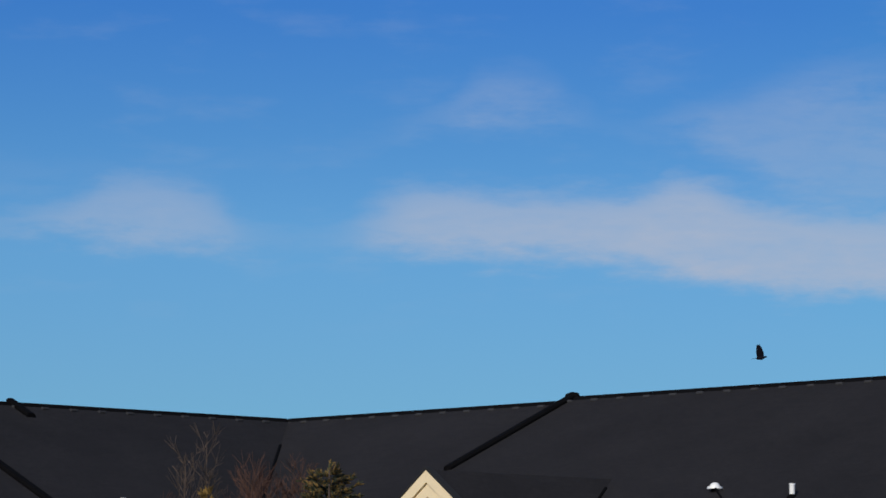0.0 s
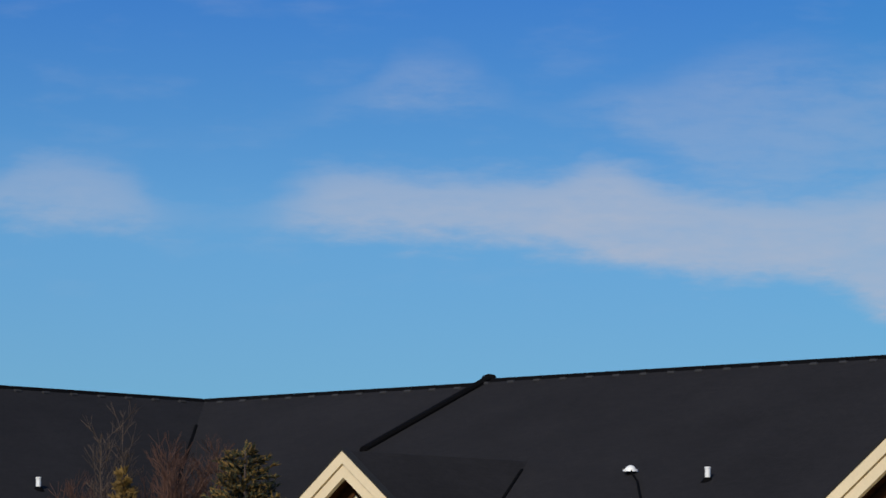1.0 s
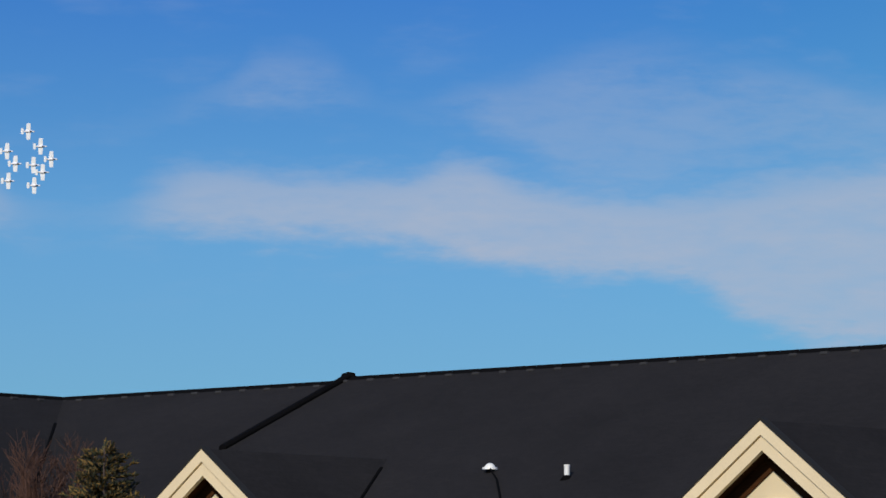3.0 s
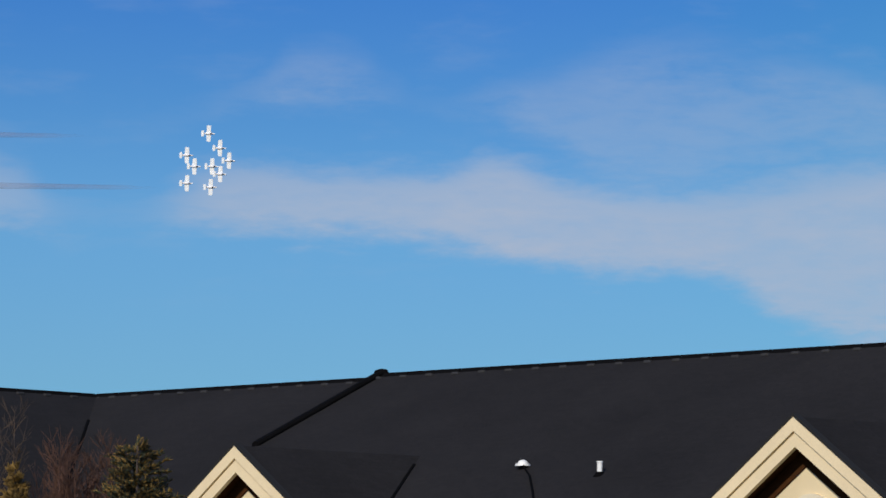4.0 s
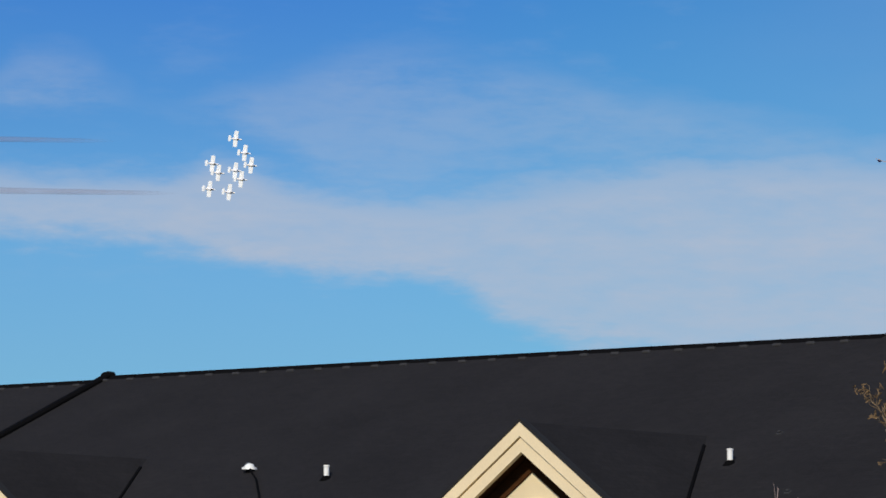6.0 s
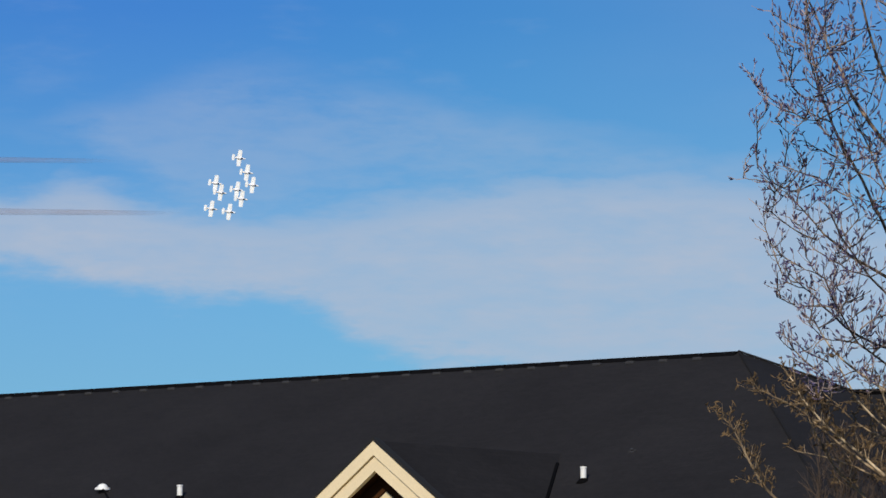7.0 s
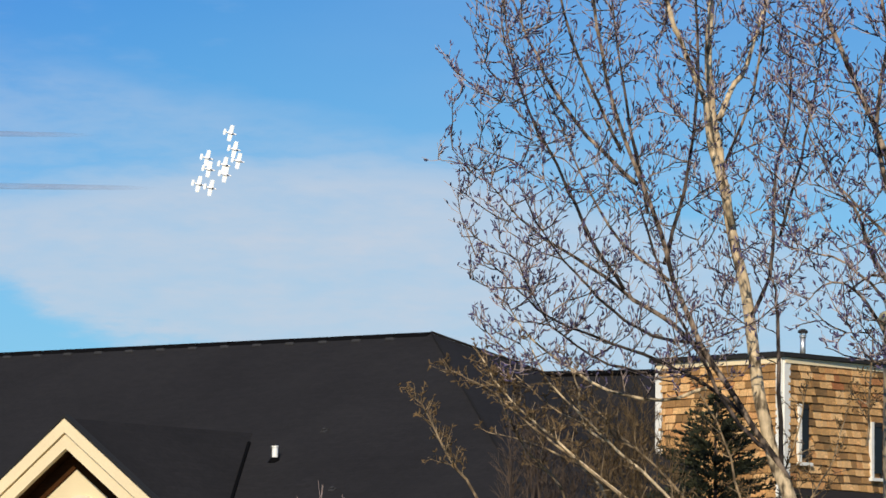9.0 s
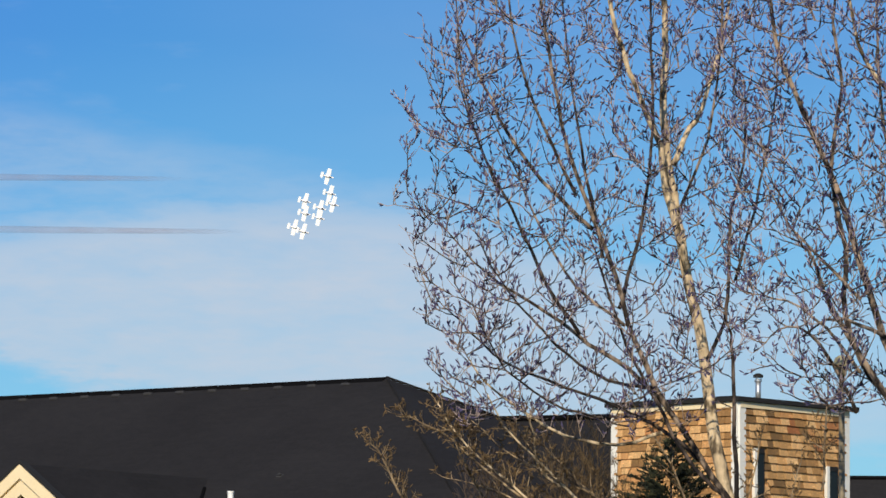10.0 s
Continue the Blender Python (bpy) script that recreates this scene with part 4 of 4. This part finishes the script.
bare_tree("poplar_tree", "bare poplar with pale trunk and purple-brown buds", poplar, 68.2, 8.2, 1.2,
          hull=[(6.55, 10.9, 14.7), (7.6, 10.5, 15.3), (8.6, 10.45, 15.8), (9.9, 10.2, 15.9), (11.3, 10.22, 15.9), (12.6, 10.55, 15.9), (13.6, 10.9, 15.8), (15.0, 11.8, 15.4), (15.8, 12.8, 14.8)],
          thick=1.7, gap=0.222)

neighbour = [
    ([(16.75, 4.3), (16.61, 5.7), (15.97, 7.28), (15.48, 8.88), (15.15, 9.78), (14.52, 11.19), (14.37, 12.03), (14.18, 12.91)], 0.066, 0.02, LIMB, 0.3),
    ([(16.61, 5.31), (16.03, 6.3), (15.13, 7.66), (14.83, 8.29), (14.61, 8.52)], 0.055, 0.016, LIMB, -0.6),
    ([(16.6, 5.9), (17.1, 7.6), (16.9, 9.2), (16.3, 10.24), (16.04, 10.66), (15.61, 11.16), (15.38, 11.95), (15.21, 12.87)], 0.048, 0.018, BARK, -0.4),
    ([(16.4, 6.2), (15.8, 6.7), (15.46, 7.58), (15.48, 8.53), (15.32, 9.65), (15.49, 10.86), (15.41, 11.82), (15.49, 12.8)], 0.05, 0.016, LIMB, 0.8),
    ([(16.3, 6.4), (16.2, 7.8), (16.25, 9.2), (16.1, 10.9), (16.1, 12.6)], 0.04, 0.014, LIMB, 1.0),
    ([(15.97, 7.28), (15.3, 7.5), (14.9, 7.4), (14.6, 7.2)], 0.03, 0.008, LIMB, -0.8),
    ([(15.61, 6.77), (15.17, 7.39), (14.64, 7.78), (14.2, 7.89)], 0.028, 0.008, LIMB, 0.5),
    ([(15.56, 6.21), (15.01, 7.15), (14.52, 7.38), (14.16, 7.13)], 0.028, 0.008, LIMB, -0.4),
    ([(15.62, 7.8), (15.09, 8.42), (14.64, 9.05), (14.4, 9.68)], 0.028, 0.008, LIMB, 0.9),
]
bare_tree("poplar_tree", "second bare poplar with leaning grey-brown limbs", neighbour, 61.4, 8.2, 1.2,
          hull=[(6.3, 14.6, 17.2), (7.2, 14.0, 17.6), (9.0, 13.8, 17.8), (11.0, 13.7, 18.0), (12.5, 13.8, 18.0), (14.0, 14.4, 17.4)],
          thick=1.4, gap=0.212)

sapling = [([(11.3, 3.6), (11.13, 4.47), (10.82, 4.98), (10.46, 5.49), (10.19, 6.05), (10.02, 6.26)], 0.032, 0.010, STRAW, 0.2),
           ([(12.6, 4.2), (12.3, 4.9), (11.8, 5.4), (11.4, 6.0), (11.2, 6.5)], 0.028, 0.008, STRAW, -0.4),
           ([(13.3, 4.2), (13.0, 4.9), (12.6, 5.3), (11.9, 5.6), (11.3, 5.75)], 0.028, 0.008, STRAW, 0.5)]
bare_tree("sapling", "pale bare sapling beside the poplar", sapling, 70.5, 3.6, 0.75, (STRAW, RUST, RUST))


# ---------------------------------------------------------------- shrubs and evergreens
def thicket(name, label, x, y, z_top, width, stems, mat, tall=1.6):
    """A bare shrub: many whippy stems from one foot."""
    e = empty(name, Matrix.Translation((x, y, 0)))
    tagged(e, label, "shrub", "bare shrubs")
    wood, fine = bmesh.new(), bmesh.new()
    for k in range(stems):
        lean_x, lean_y = RNG.uniform(-width, width), RNG.uniform(-0.5, 0.5)
        h = z_top * RNG.uniform(0.80, 1.0)
        pts = [Vector((lean_x * 0.5, lean_y * 0.3, 0)), Vector((lean_x * 0.7, lean_y * 0.6, h * 0.5)), Vector((lean_x * 0.9, lean_y, h * 0.8)), Vector((lean_x * RNG.uniform(0.85, 1.1), lean_y, h))]
        pts = refine(pts, 0.03)
        n = len(pts)
        tube(wood, pts, [0.020 - 0.015 * i / n for i in range(n)], 4, cap=False)
        for j in range(16):
            i = RNG.randint(n // 2, n - 2)
            a = pts[i].lerp(pts[i + 1], RNG.random())
            d = Vector((RNG.uniform(-0.7, 0.7), RNG.uniform(-0.7, 0.7), RNG.uniform(0.6, 1.3))).normalized()
            l = RNG.uniform(0.25, 0.7)
            b = jitter(a + d * l * 0.5, 0.03)
            tube(fine, [a, b, a + d * l], [0.0055, 0.0042, 0.003], 3, cap=False)
            for _ in range(3):
                d2 = (d + Vector((RNG.uniform(-1, 1), RNG.uniform(-1, 1), RNG.uniform(-0.3, 0.8))) * 0.8).normalized()
                tube(fine, [b, b + d2 * l * 0.45], [0.0045, 0.003], 3, cap=False)
    part("stem_mass", wood, mat, e)["kind"] = "stuff"
    part("twig_cover", fine, mat, e)["kind"] = "stuff"
    return e


thicket("bare_shrub", "tall bare shrub with pale brown stems", -8.12, 72.7, 5.97, 0.28, 6, DULL)
thicket("bare_shrub", "dense reddish-brown bare shrub before the roof", -6.95, 73.2, 5.45, 0.62, 34, WINE)
thicket("bare_shrub", "low reddish-brown bare shrub", -8.7, 73.0, 5.1, 0.35, 10, WINE)
thicket("bare_shrub", "purple-brown bare shrub top beside the gable", 9.0, 72.7, 4.42, 0.30, 9, TWIG)
thicket("bare_shrub", "dull brown bare shrub under the poplar", 13.0, 76.0, 6.3, 0.9, 24, DULL)
thicket("bare_shrub", "dense golden-brown shrub beside the shake tower", 14.3, 75.0, 6.7, 0.75, 26, RUST)
willow = [
    ([(14.9, 3.2), (14.2, 3.9), (13.2, 4.6), (11.99, 5.59), (11.2, 6.29), (10.87, 6.81)], 0.034, 0.010, BARK, 0.3),
    ([(14.9, 3.6), (14.2, 4.3), (12.94, 5.37), (12.55, 5.71), (11.79, 6.42), (11.5, 6.9)], 0.032, 0.009, BARK, -0.6),
    ([(13.6, 4.2), (12.8, 4.9), (11.6, 5.82), (10.87, 6.42), (10.32, 6.64)], 0.026, 0.008, STRAW, 0.5),
    ([(12.75, 5.53), (12.4, 5.82), (12.29, 6.37), (12.1, 6.8)], 0.022, 0.009, BARK, -0.2),
    ([(14.6, 3.9), (13.9, 4.9), (13.1, 5.7), (12.6, 6.3)], 0.025, 0.008, STRAW, 0.9),
    ([(15.2, 3.4), (14.9, 4.6), (14.6, 5.6), (14.2, 6.3), (13.7, 7.0)], 0.025, 0.008, STRAW, -0.4),
    ([(14.6, 3.9), (13.9, 4.9), (13.1, 5.6), (12.2, 6.0), (11.5, 6.6)], 0.025, 0.008, STRAW, 0.9),
    ([(15.4, 3.6), (15.5, 4.8), (15.7, 5.7), (15.8, 6.4)], 0.022, 0.008, STRAW, -0.7),
    ([(15.5, 3.6), (16.0, 4.6), (16.4, 5.2), (16.7, 6.0)], 0.022, 0.008, STRAW, 0.5),
    ([(16.92, 5.54), (16.98, 6.0), (17.02, 6.56), (17.07, 7.21)], 0.020, 0.014, STRAW, 0.2),
]
bare_tree("willow_shrub", "bare golden-brown willow under the poplar", willow, 69.0, 6.0, 0.75, (STRAW, RUST, RUST))


def evergreen(name, label, x, y, height, radius, from_z, mat, mat2, fullness=0.8):
    """A conifer: trunk, whorls of drooping boughs, each bough set with needle sprays."""
    e = empty(name, Matrix.Translation((x, y, 0)))
    tagged(e, label, "conifer")
    part("trunk", tube(bmesh.new(), [(0, 0, -0.1), (0, 0, height * 0.5), (0, 0, height)], [0.10, 0.06, 0.012], 8), SHADE_LIMB, e)
    sprays = (bmesh.new(), bmesh.new())
    z = from_z
    while z < height:
        t = (z - from_z) / (height - from_z)
        reach = radius * (1 - t) ** fullness + 0.06
        for k in range(9 if t < 0.85 else 5):
            a = RNG.uniform(0, math.tau)
            r = reach * RNG.uniform(0.65, 1.15)
            tip = Vector((math.cos(a) * r, math.sin(a) * r, z + RNG.uniform(-0.06, 0.16) + 0.18 * r))
            root = Vector((0, 0, z))
            for j in range(int(16 + r * 52)):
                u = RNG.uniform(0.25, 1.05)
                p = root.lerp(tip, u)
                d = ((tip - root).normalized() + Vector((RNG.uniform(-1, 1), RNG.uniform(-1, 1), RNG.uniform(-0.6, 1.0))) * 0.9).normalized()
                l = RNG.uniform(0.05, 0.12)
                tube(sprays[0 if RNG.random() < 0.52 else 1], [p, p + d * l * 0.5, p + d * l], [0.007, RNG.uniform(0.009, 0.018), 0.003], 3, cap=False)
        z += 0.085
    part("needle_cover", sprays[0], mat, e)["kind"] = "stuff"
    part("needle_cover", sprays[1], mat2, e)["kind"] = "stuff"
    return e


evergreen("evergreen_tree", "young spruce with golden-green needles before the roof", -5.93, 72.7, 5.42, 0.80, 3.5, NEEDLE, GOLDEN, 0.50)
evergreen("evergreen_tree", "small golden conifer between bare shrubs", -7.81, 72.0, 5.0, 0.30, 3.4, GOLDEN, GOLDEN)
evergreen("evergreen_tree", "dark spruce in front of the shake tower", 17.2, 81.8, 7.1, 2.0, 3.6, NEEDLE, NEEDLE)

# ---------------------------------------------------------------- lamp post
lamp = empty("lamp_post", Matrix.Translation((15.99, 64.0, 0)))
tagged(lamp, "slim grey lamp post with a round frosted globe", "street lamp")
part("pole", tube(bmesh.new(), [(0, 0, -0.1), (0, 0, 0.6), (0, 0, 6.96)], [0.08, 0.055, 0.042], 12), POLE, lamp, smooth=True)
part("collar", tube(bmesh.new(), [(0, 0, 6.94), (0, 0, 7.02)], [0.07, 0.08], 12), POLE, lamp)
gm = bmesh.new()
bmesh.ops.create_uvsphere(gm, u_segments=18, v_segments=12, radius=0.12, matrix=Matrix.Translation((0, 0, 7.12)))
part("globe", gm, GLOBE, lamp, "frosted glass globe", smooth=True)


# ---------------------------------------------------------------- aircraft
def wing_panel(root_x, root_c, tip_x, tip_c, span, thick, z=0.0, dihedral=0.0):
    """A tapered wing half to the +y side, with a rounded section."""
    bm = bmesh.new()
    rings = []
    for y, x, c, th in ((0, root_x, root_c, thick), (span * 0.5, (root_x + tip_x) / 2, (root_c + tip_c) / 2, thick * 0.8), (span * 0.97, tip_x, tip_c, thick * 0.55), (span, tip_x - tip_c * 0.15, tip_c * 0.6, thick * 0.2)):
        prof = ((0.0, 0.0), (0.06, 0.35), (0.3, 0.5), (0.7, 0.3), (1.0, 0.02), (0.7, -0.2), (0.3, -0.35), (0.06, -0.28))
        rings.append([bm.verts.new((x - c * px, y, z + y * dihedral + th * pz)) for px, pz in prof])
    for a, b in zip(rings, rings[1:]):
        for k in range(8):
            bm.faces.new((a[k], a[(k + 1) % 8], b[(k + 1) % 8], b[k]))
    bm.faces.new(rings[0][::-1])
    bm.faces.new(rings[-1])
    bmesh.ops.recalc_face_normals(bm, faces=bm.faces)
    return bm


def mirrored(bm):
    for v in bm.verts:
        v.co.y = -v.co.y
    bmesh.ops.reverse_faces(bm, faces=bm.faces)
    return bm


def aircraft():
    """Straight-winged two-seat jet trainer, nose to +x, 9.75 m long, 11.1 m span."""
    e = empty("jet_aircraft")
    tagged(e, "white straight-winged display jet flying in formation", "aircraft", "formation of nine jets")
    body = bmesh.new()
    tube(body, [(5.0, 0, -0.05), (4.6, 0, 0), (3.6, 0, 0.05), (2.0, 0, 0.1), (0, 0, 0.1), (-2.2, 0, 0.1), (-4.0, 0, 0.1), (-4.7, 0, 0.12)],
         [0.08, 0.36, 0.58, 0.74, 0.78, 0.62, 0.40, 0.25], 14)
    part("fuselage", body, PLANE_BODY, e, "slim white fuselage", smooth=True)
    part("wing", wing_panel(2.1, 3.4, 1.85, 2.7, 5.75, 0.30, -0.2, 0.03), PLANE_WHITE, e)
    part("wing", mirrored(wing_panel(2.1, 3.4, 1.85, 2.7, 5.75, 0.30, -0.2, 0.03)), PLANE_WHITE, e)
    part("tailplane", wing_panel(-2.8, 2.1, -3.0, 1.7, 2.1, 0.14, 1.5), PLANE_WHITE, e)
    part("tailplane", mirrored(wing_panel(-2.8, 2.1, -3.0, 1.7, 2.1, 0.14, 1.5)), PLANE_WHITE, e)
    fin = prism([(-2.6, -0.07, 0.4), (-4.7, -0.07, 0.3), (-4.9, -0.07, 1.6), (-3.6, -0.07, 1.6)], (0, 0.14, 0))
    part("fin", fin, PLANE_WHITE, e)
    nose = bmesh.new()
    tube(nose, [(5.02, 0, -0.05), (4.62, 0, 0.0), (3.9, 0, 0.04)], [0.10, 0.38, 0.56], 14)
    part("nose_cone", nose, PLANE_WHITE, e, "white nose cone", smooth=True)
    can = bmesh.new()
    bmesh.ops.create_uvsphere(can, u_segments=14, v_segments=8, radius=1.0, matrix=Matrix.Translation((2.1, 0, 0.62)) @ Matrix.Diagonal((1.1, 0.45, 0.38, 1)))
    part("canopy", can, CANOPY, e, "dark glazed canopy", smooth=True)
    for sg in (-1, 1):
        part("air_intake", tube(bmesh.new(), [(1.9, sg * 0.72, 0.05), (-0.8, sg * 0.70, 0.08)], [0.26, 0.20], 10), PLANE_WHITE, e, smooth=True)
    return e


FAR = 3200.0
JETS = [aircraft()]
for _ in range(8):
    JETS.append(copy_thing(JETS[0], Matrix()))

TRAILS = []
for k in range(2):
    sb = bmesh.new()
    tube(sb, [(0, 0, 0), (-30, 0, 0), (-140, 0, 0), (-330, 0, 0), (-620, 0, 0)], [0.4, 1.6, 2.4, 3.0, 3.4], 12, cap=False)
    tr = link("smoke_trail", sb, SMOKE, smooth=True)
    tagged(tr, "thin grey smoke trail behind the jets", "smoke trail", "smoke trails")
    TRAILS.append(tr)


# ---------------------------------------------------------------- bird
def crow():
    e = empty("crow")
    tagged(e, "black crow flapping over the roof", "bird")
    b = bmesh.new()
    tube(b, [(0.24, 0, 0.03), (0.19, 0, 0.03), (0.13, 0, 0.025), (0.02, 0, 0), (-0.10, 0, 0), (-0.17, 0, 0.0)], [0.004, 0.022, 0.04, 0.065, 0.05, 0.02], 10)
    part("body", b, FEATHER, e, smooth=True)
    part("tail", prism([(-0.13, -0.025, 0), (-0.13, 0.025, 0), (-0.30, 0.06, -0.01), (-0.31, 0.0, -0.01), (-0.30, -0.06, -0.01)], (0, 0, 0.012)), FEATHER, e)
    wings = []
    for sg in (-1, 1):
        w = prism([(0.11, 0, 0), (0.10, sg * 0.16, 0), (0.03, sg * 0.34, 0), (-0.05, sg * 0.45, 0), (-0.09, sg * 0.40, 0), (-0.14, sg * 0.20, 0), (-0.14, 0, 0)], (0, 0, 0.012))
        wings.append(part("wing", w, FEATHER, e))
    return e, wings


CROW, CROW_WINGS = crow()


# ---------------------------------------------------------------- what moves
def sky_dir(az, el):
    a, b = radians(az), radians(el)
    return Vector((math.sin(a) * math.cos(b), math.cos(a) * math.cos(b), math.sin(b)))


def facing(az, el, bank):
    """Nose to the viewer's right, wings upright, back to the viewer; bank leans it clockwise."""
    d = sky_dir(az, el)
    right = Vector((d.y, -d.x, 0)).normalized()
    up = right.cross(d)
    m = Matrix((right, up, -d)).transposed().to_4x4()
    return m @ pose(0, 0, 0, 0, 0, -bank)


# metres right of and below the leader, at four times
OFFSETS = {
    4.5: ((0, 0), (19.4, 25), (34.4, 46.9), (-38.5, 40.6), (-25.7, 59), (5.2, 57.3), (18.8, 71.2), (-39.2, 88.5), (1, 94.4)),
    5.5: ((0, 0), (17.7, 24.3), (30, 46), (-39.7, 44), (-28.3, 60.2), (2, 56), (13.7, 71), (-43, 89), (-6.3, 94)),
    7.5: ((0, 0), (12.5, 26), (21.9, 47.9), (-41.7, 45), (-33.7, 61.5), (-5.2, 56), (1.7, 72.2), (-50.3, 90.3), (-20.5, 95.5)),
    10.0: ((0, 0), (4.5, 30), (9.7, 49.3), (-39.6, 44.1), (-39.6, 66), (-12.8, 56.3), (-14.6, 73.6), (-58, 91), (-42.4, 97.9)),
}
UNIT = FAR / 8000.0


# small sway of the formation, in degrees
WANDER_T = (2.0, 2.5, 3.8, 4.0, 4.5, 5.0, 5.5, 7.0, 7.5, 8.0, 8.5, 9.0, 9.5, 10.0)
WANDER_AZ = (0.0, 0.03, 0.0, 0.005, -0.05, -0.01, 0.0, 0.045, 0.025, 0.04, 0.01, 0.033, -0.028, -0.05)
WANDER_EL = (0.02, 0.03, 0.0, 0.0, 0.015, 0.0, 0.0, 0.005, -0.025, -0.015, -0.03, -0.016, -0.025, -0.03)


def jet_state(t, i):
    ks = sorted(OFFSETS)
    tt = min(max(t, 2.0), 10.0)
    a, b = (ks[0], ks[1]) if tt < ks[1] else ((ks[1], ks[2]) if tt < ks[2] else (ks[2], ks[3]))
    f = (tt - a) / (b - a)
    ox, oy = (OFFSETS[a][i][k] + (OFFSETS[b][i][k] - OFFSETS[a][i][k]) * f for k in (0, 1))
    az = 1.8934 * t - 11.403 + float(np.interp(t, WANDER_T, WANDER_AZ))
    el = 7.0026 - 0.0568 * t + 0.006315 * t * t + float(np.interp(t, WANDER_T, WANDER_EL))
    d = sky_dir(az, el)
    right = Vector((d.y, -d.x, 0)).normalized()
    up = right.cross(d)
    bank = max(0.0, min(15.0, (t - 3.5) * 2.3))
    return EYE + d * FAR + right * (ox * UNIT) - up * (oy * UNIT), az, el, bank


def motions():
    times = [0.0, 1.0, 2.0, 2.5, 3.2, 3.8, 4.0, 4.5, 5.0, 5.5, 6.2, 7.0, 7.5, 8.0, 8.5, 9.0, 9.5, 10.0]
    for i, jet in enumerate(JETS):
        rows = []
        for t in times:
            p, az, el, bank = jet_state(t, i)
            rows.append((t, Matrix.Translation(p) @ facing(az, el, bank)))
        walk(jet, rows)
    for trail, i, back_by, drop in ((TRAILS[0], 0, 78.0, 3.0), (TRAILS[1], 7, 14.0, 3.5)):
        rows = []
        for t in times:
            p, az, el, bank = jet_state(t, i)
            m = facing(az, el, 0)
            rows.append((t, Matrix.Translation(p) @ m @ Matrix.Translation((-back_by - 5.0 * max(0.0, t - 7.5), -drop, 0))))
        walk(trail, rows)
    # the crow crosses to the right, then flies on out of sight
    rows, beats = [], []
    for k in range(0, 101):
        t = k / 10
        az = 0.80 + 3.80 * t
        el = 4.36 + 0.50 * t if t < 0.7 else 4.71 + 0.5 * (t - 0.7)
        d = sky_dir(az, el)
        rows.append((t, Matrix.Translation(EYE + d * 150) @ pose(0, 0, 0, 0, -6, -az + 22)))
    walk(CROW, rows[::5] if len(rows) > 1 else rows)
    swing = {0: 79, 1: -35, 2: -10, 3: 66, 4: -48, 5: 40}
    for sg, wing in zip((-1, 1), CROW_WINGS):
        walk(wing, [(k / 10, pose(0, 0, 0.02, sg * swing[k % 6], 0, 0)) for k in range(0, 101)])


# ---------------------------------------------------------------- shakes of the tower, course by course
def clad(face_dir, width, z0, z1, parent, skip):
    n = Vector((face_dir.y, -face_dir.x, 0))
    if n.y > 0:
        n = -n
    rng = random.Random(5 + int(width * 10))
    meshes = []
    for w in (0.20, 0.30, 0.42):
        bm = bmesh.new()
        vs = [(0, 0, 0.052), (w - 0.016, 0, 0.052), (w - 0.016, 0.20, 0.008), (0, 0.20, 0.008), (0, 0, 0.0), (w - 0.016, 0, 0.0), (w - 0.016, 0.20, 0.0), (0, 0.20, 0.0)]
        v = [bm.verts.new(p) for p in vs]
        for f in ((0, 1, 2, 3), (4, 7, 6, 5), (0, 4, 5, 1), (1, 5, 6, 2), (2, 6, 7, 3), (3, 7, 4, 0)):
            bm.faces.new([v[i] for i in f])
        me = bpy.data.meshes.new("shake")
        bm.to_mesh(me)
        bm.free()
        me.materials.append(SHAKE)
        meshes.append((w, me))
    frame3 = Matrix((face_dir, Vector((0, 0, 1)), n)).transposed().to_4x4()
    z = z0
    while z < z1 - 0.05:
        a = 0.18 - rng.uniform(0, 0.06)
        while a < width - 0.27:
            w, me = meshes[rng.randrange(3)]
            if a + w > width - 0.08:
                w, me = meshes[0]
            if not any(s0 < a + w * 0.5 < s1 and zz0 - 0.15 < z < zz1 for s0, s1, zz0, zz1 in skip):
                ob = new("shake", me)
                ob.parent = parent
                ob.matrix_basis = Matrix.Translation(face_dir * a + n * 0.004 + Vector((0, 0, z + rng.uniform(-0.012, 0.012)))) @ frame3
            a += w
        z += 0.165


clad(LDIR, LW, 5.3, TOP - 0.02, tower, ())
clad(RDIR, RW, 5.5, TOP - 0.02, tower, ((0.42, 0.84, 6.43, 7.70), (2.94, 3.42, 6.2, 7.44)))

motions()
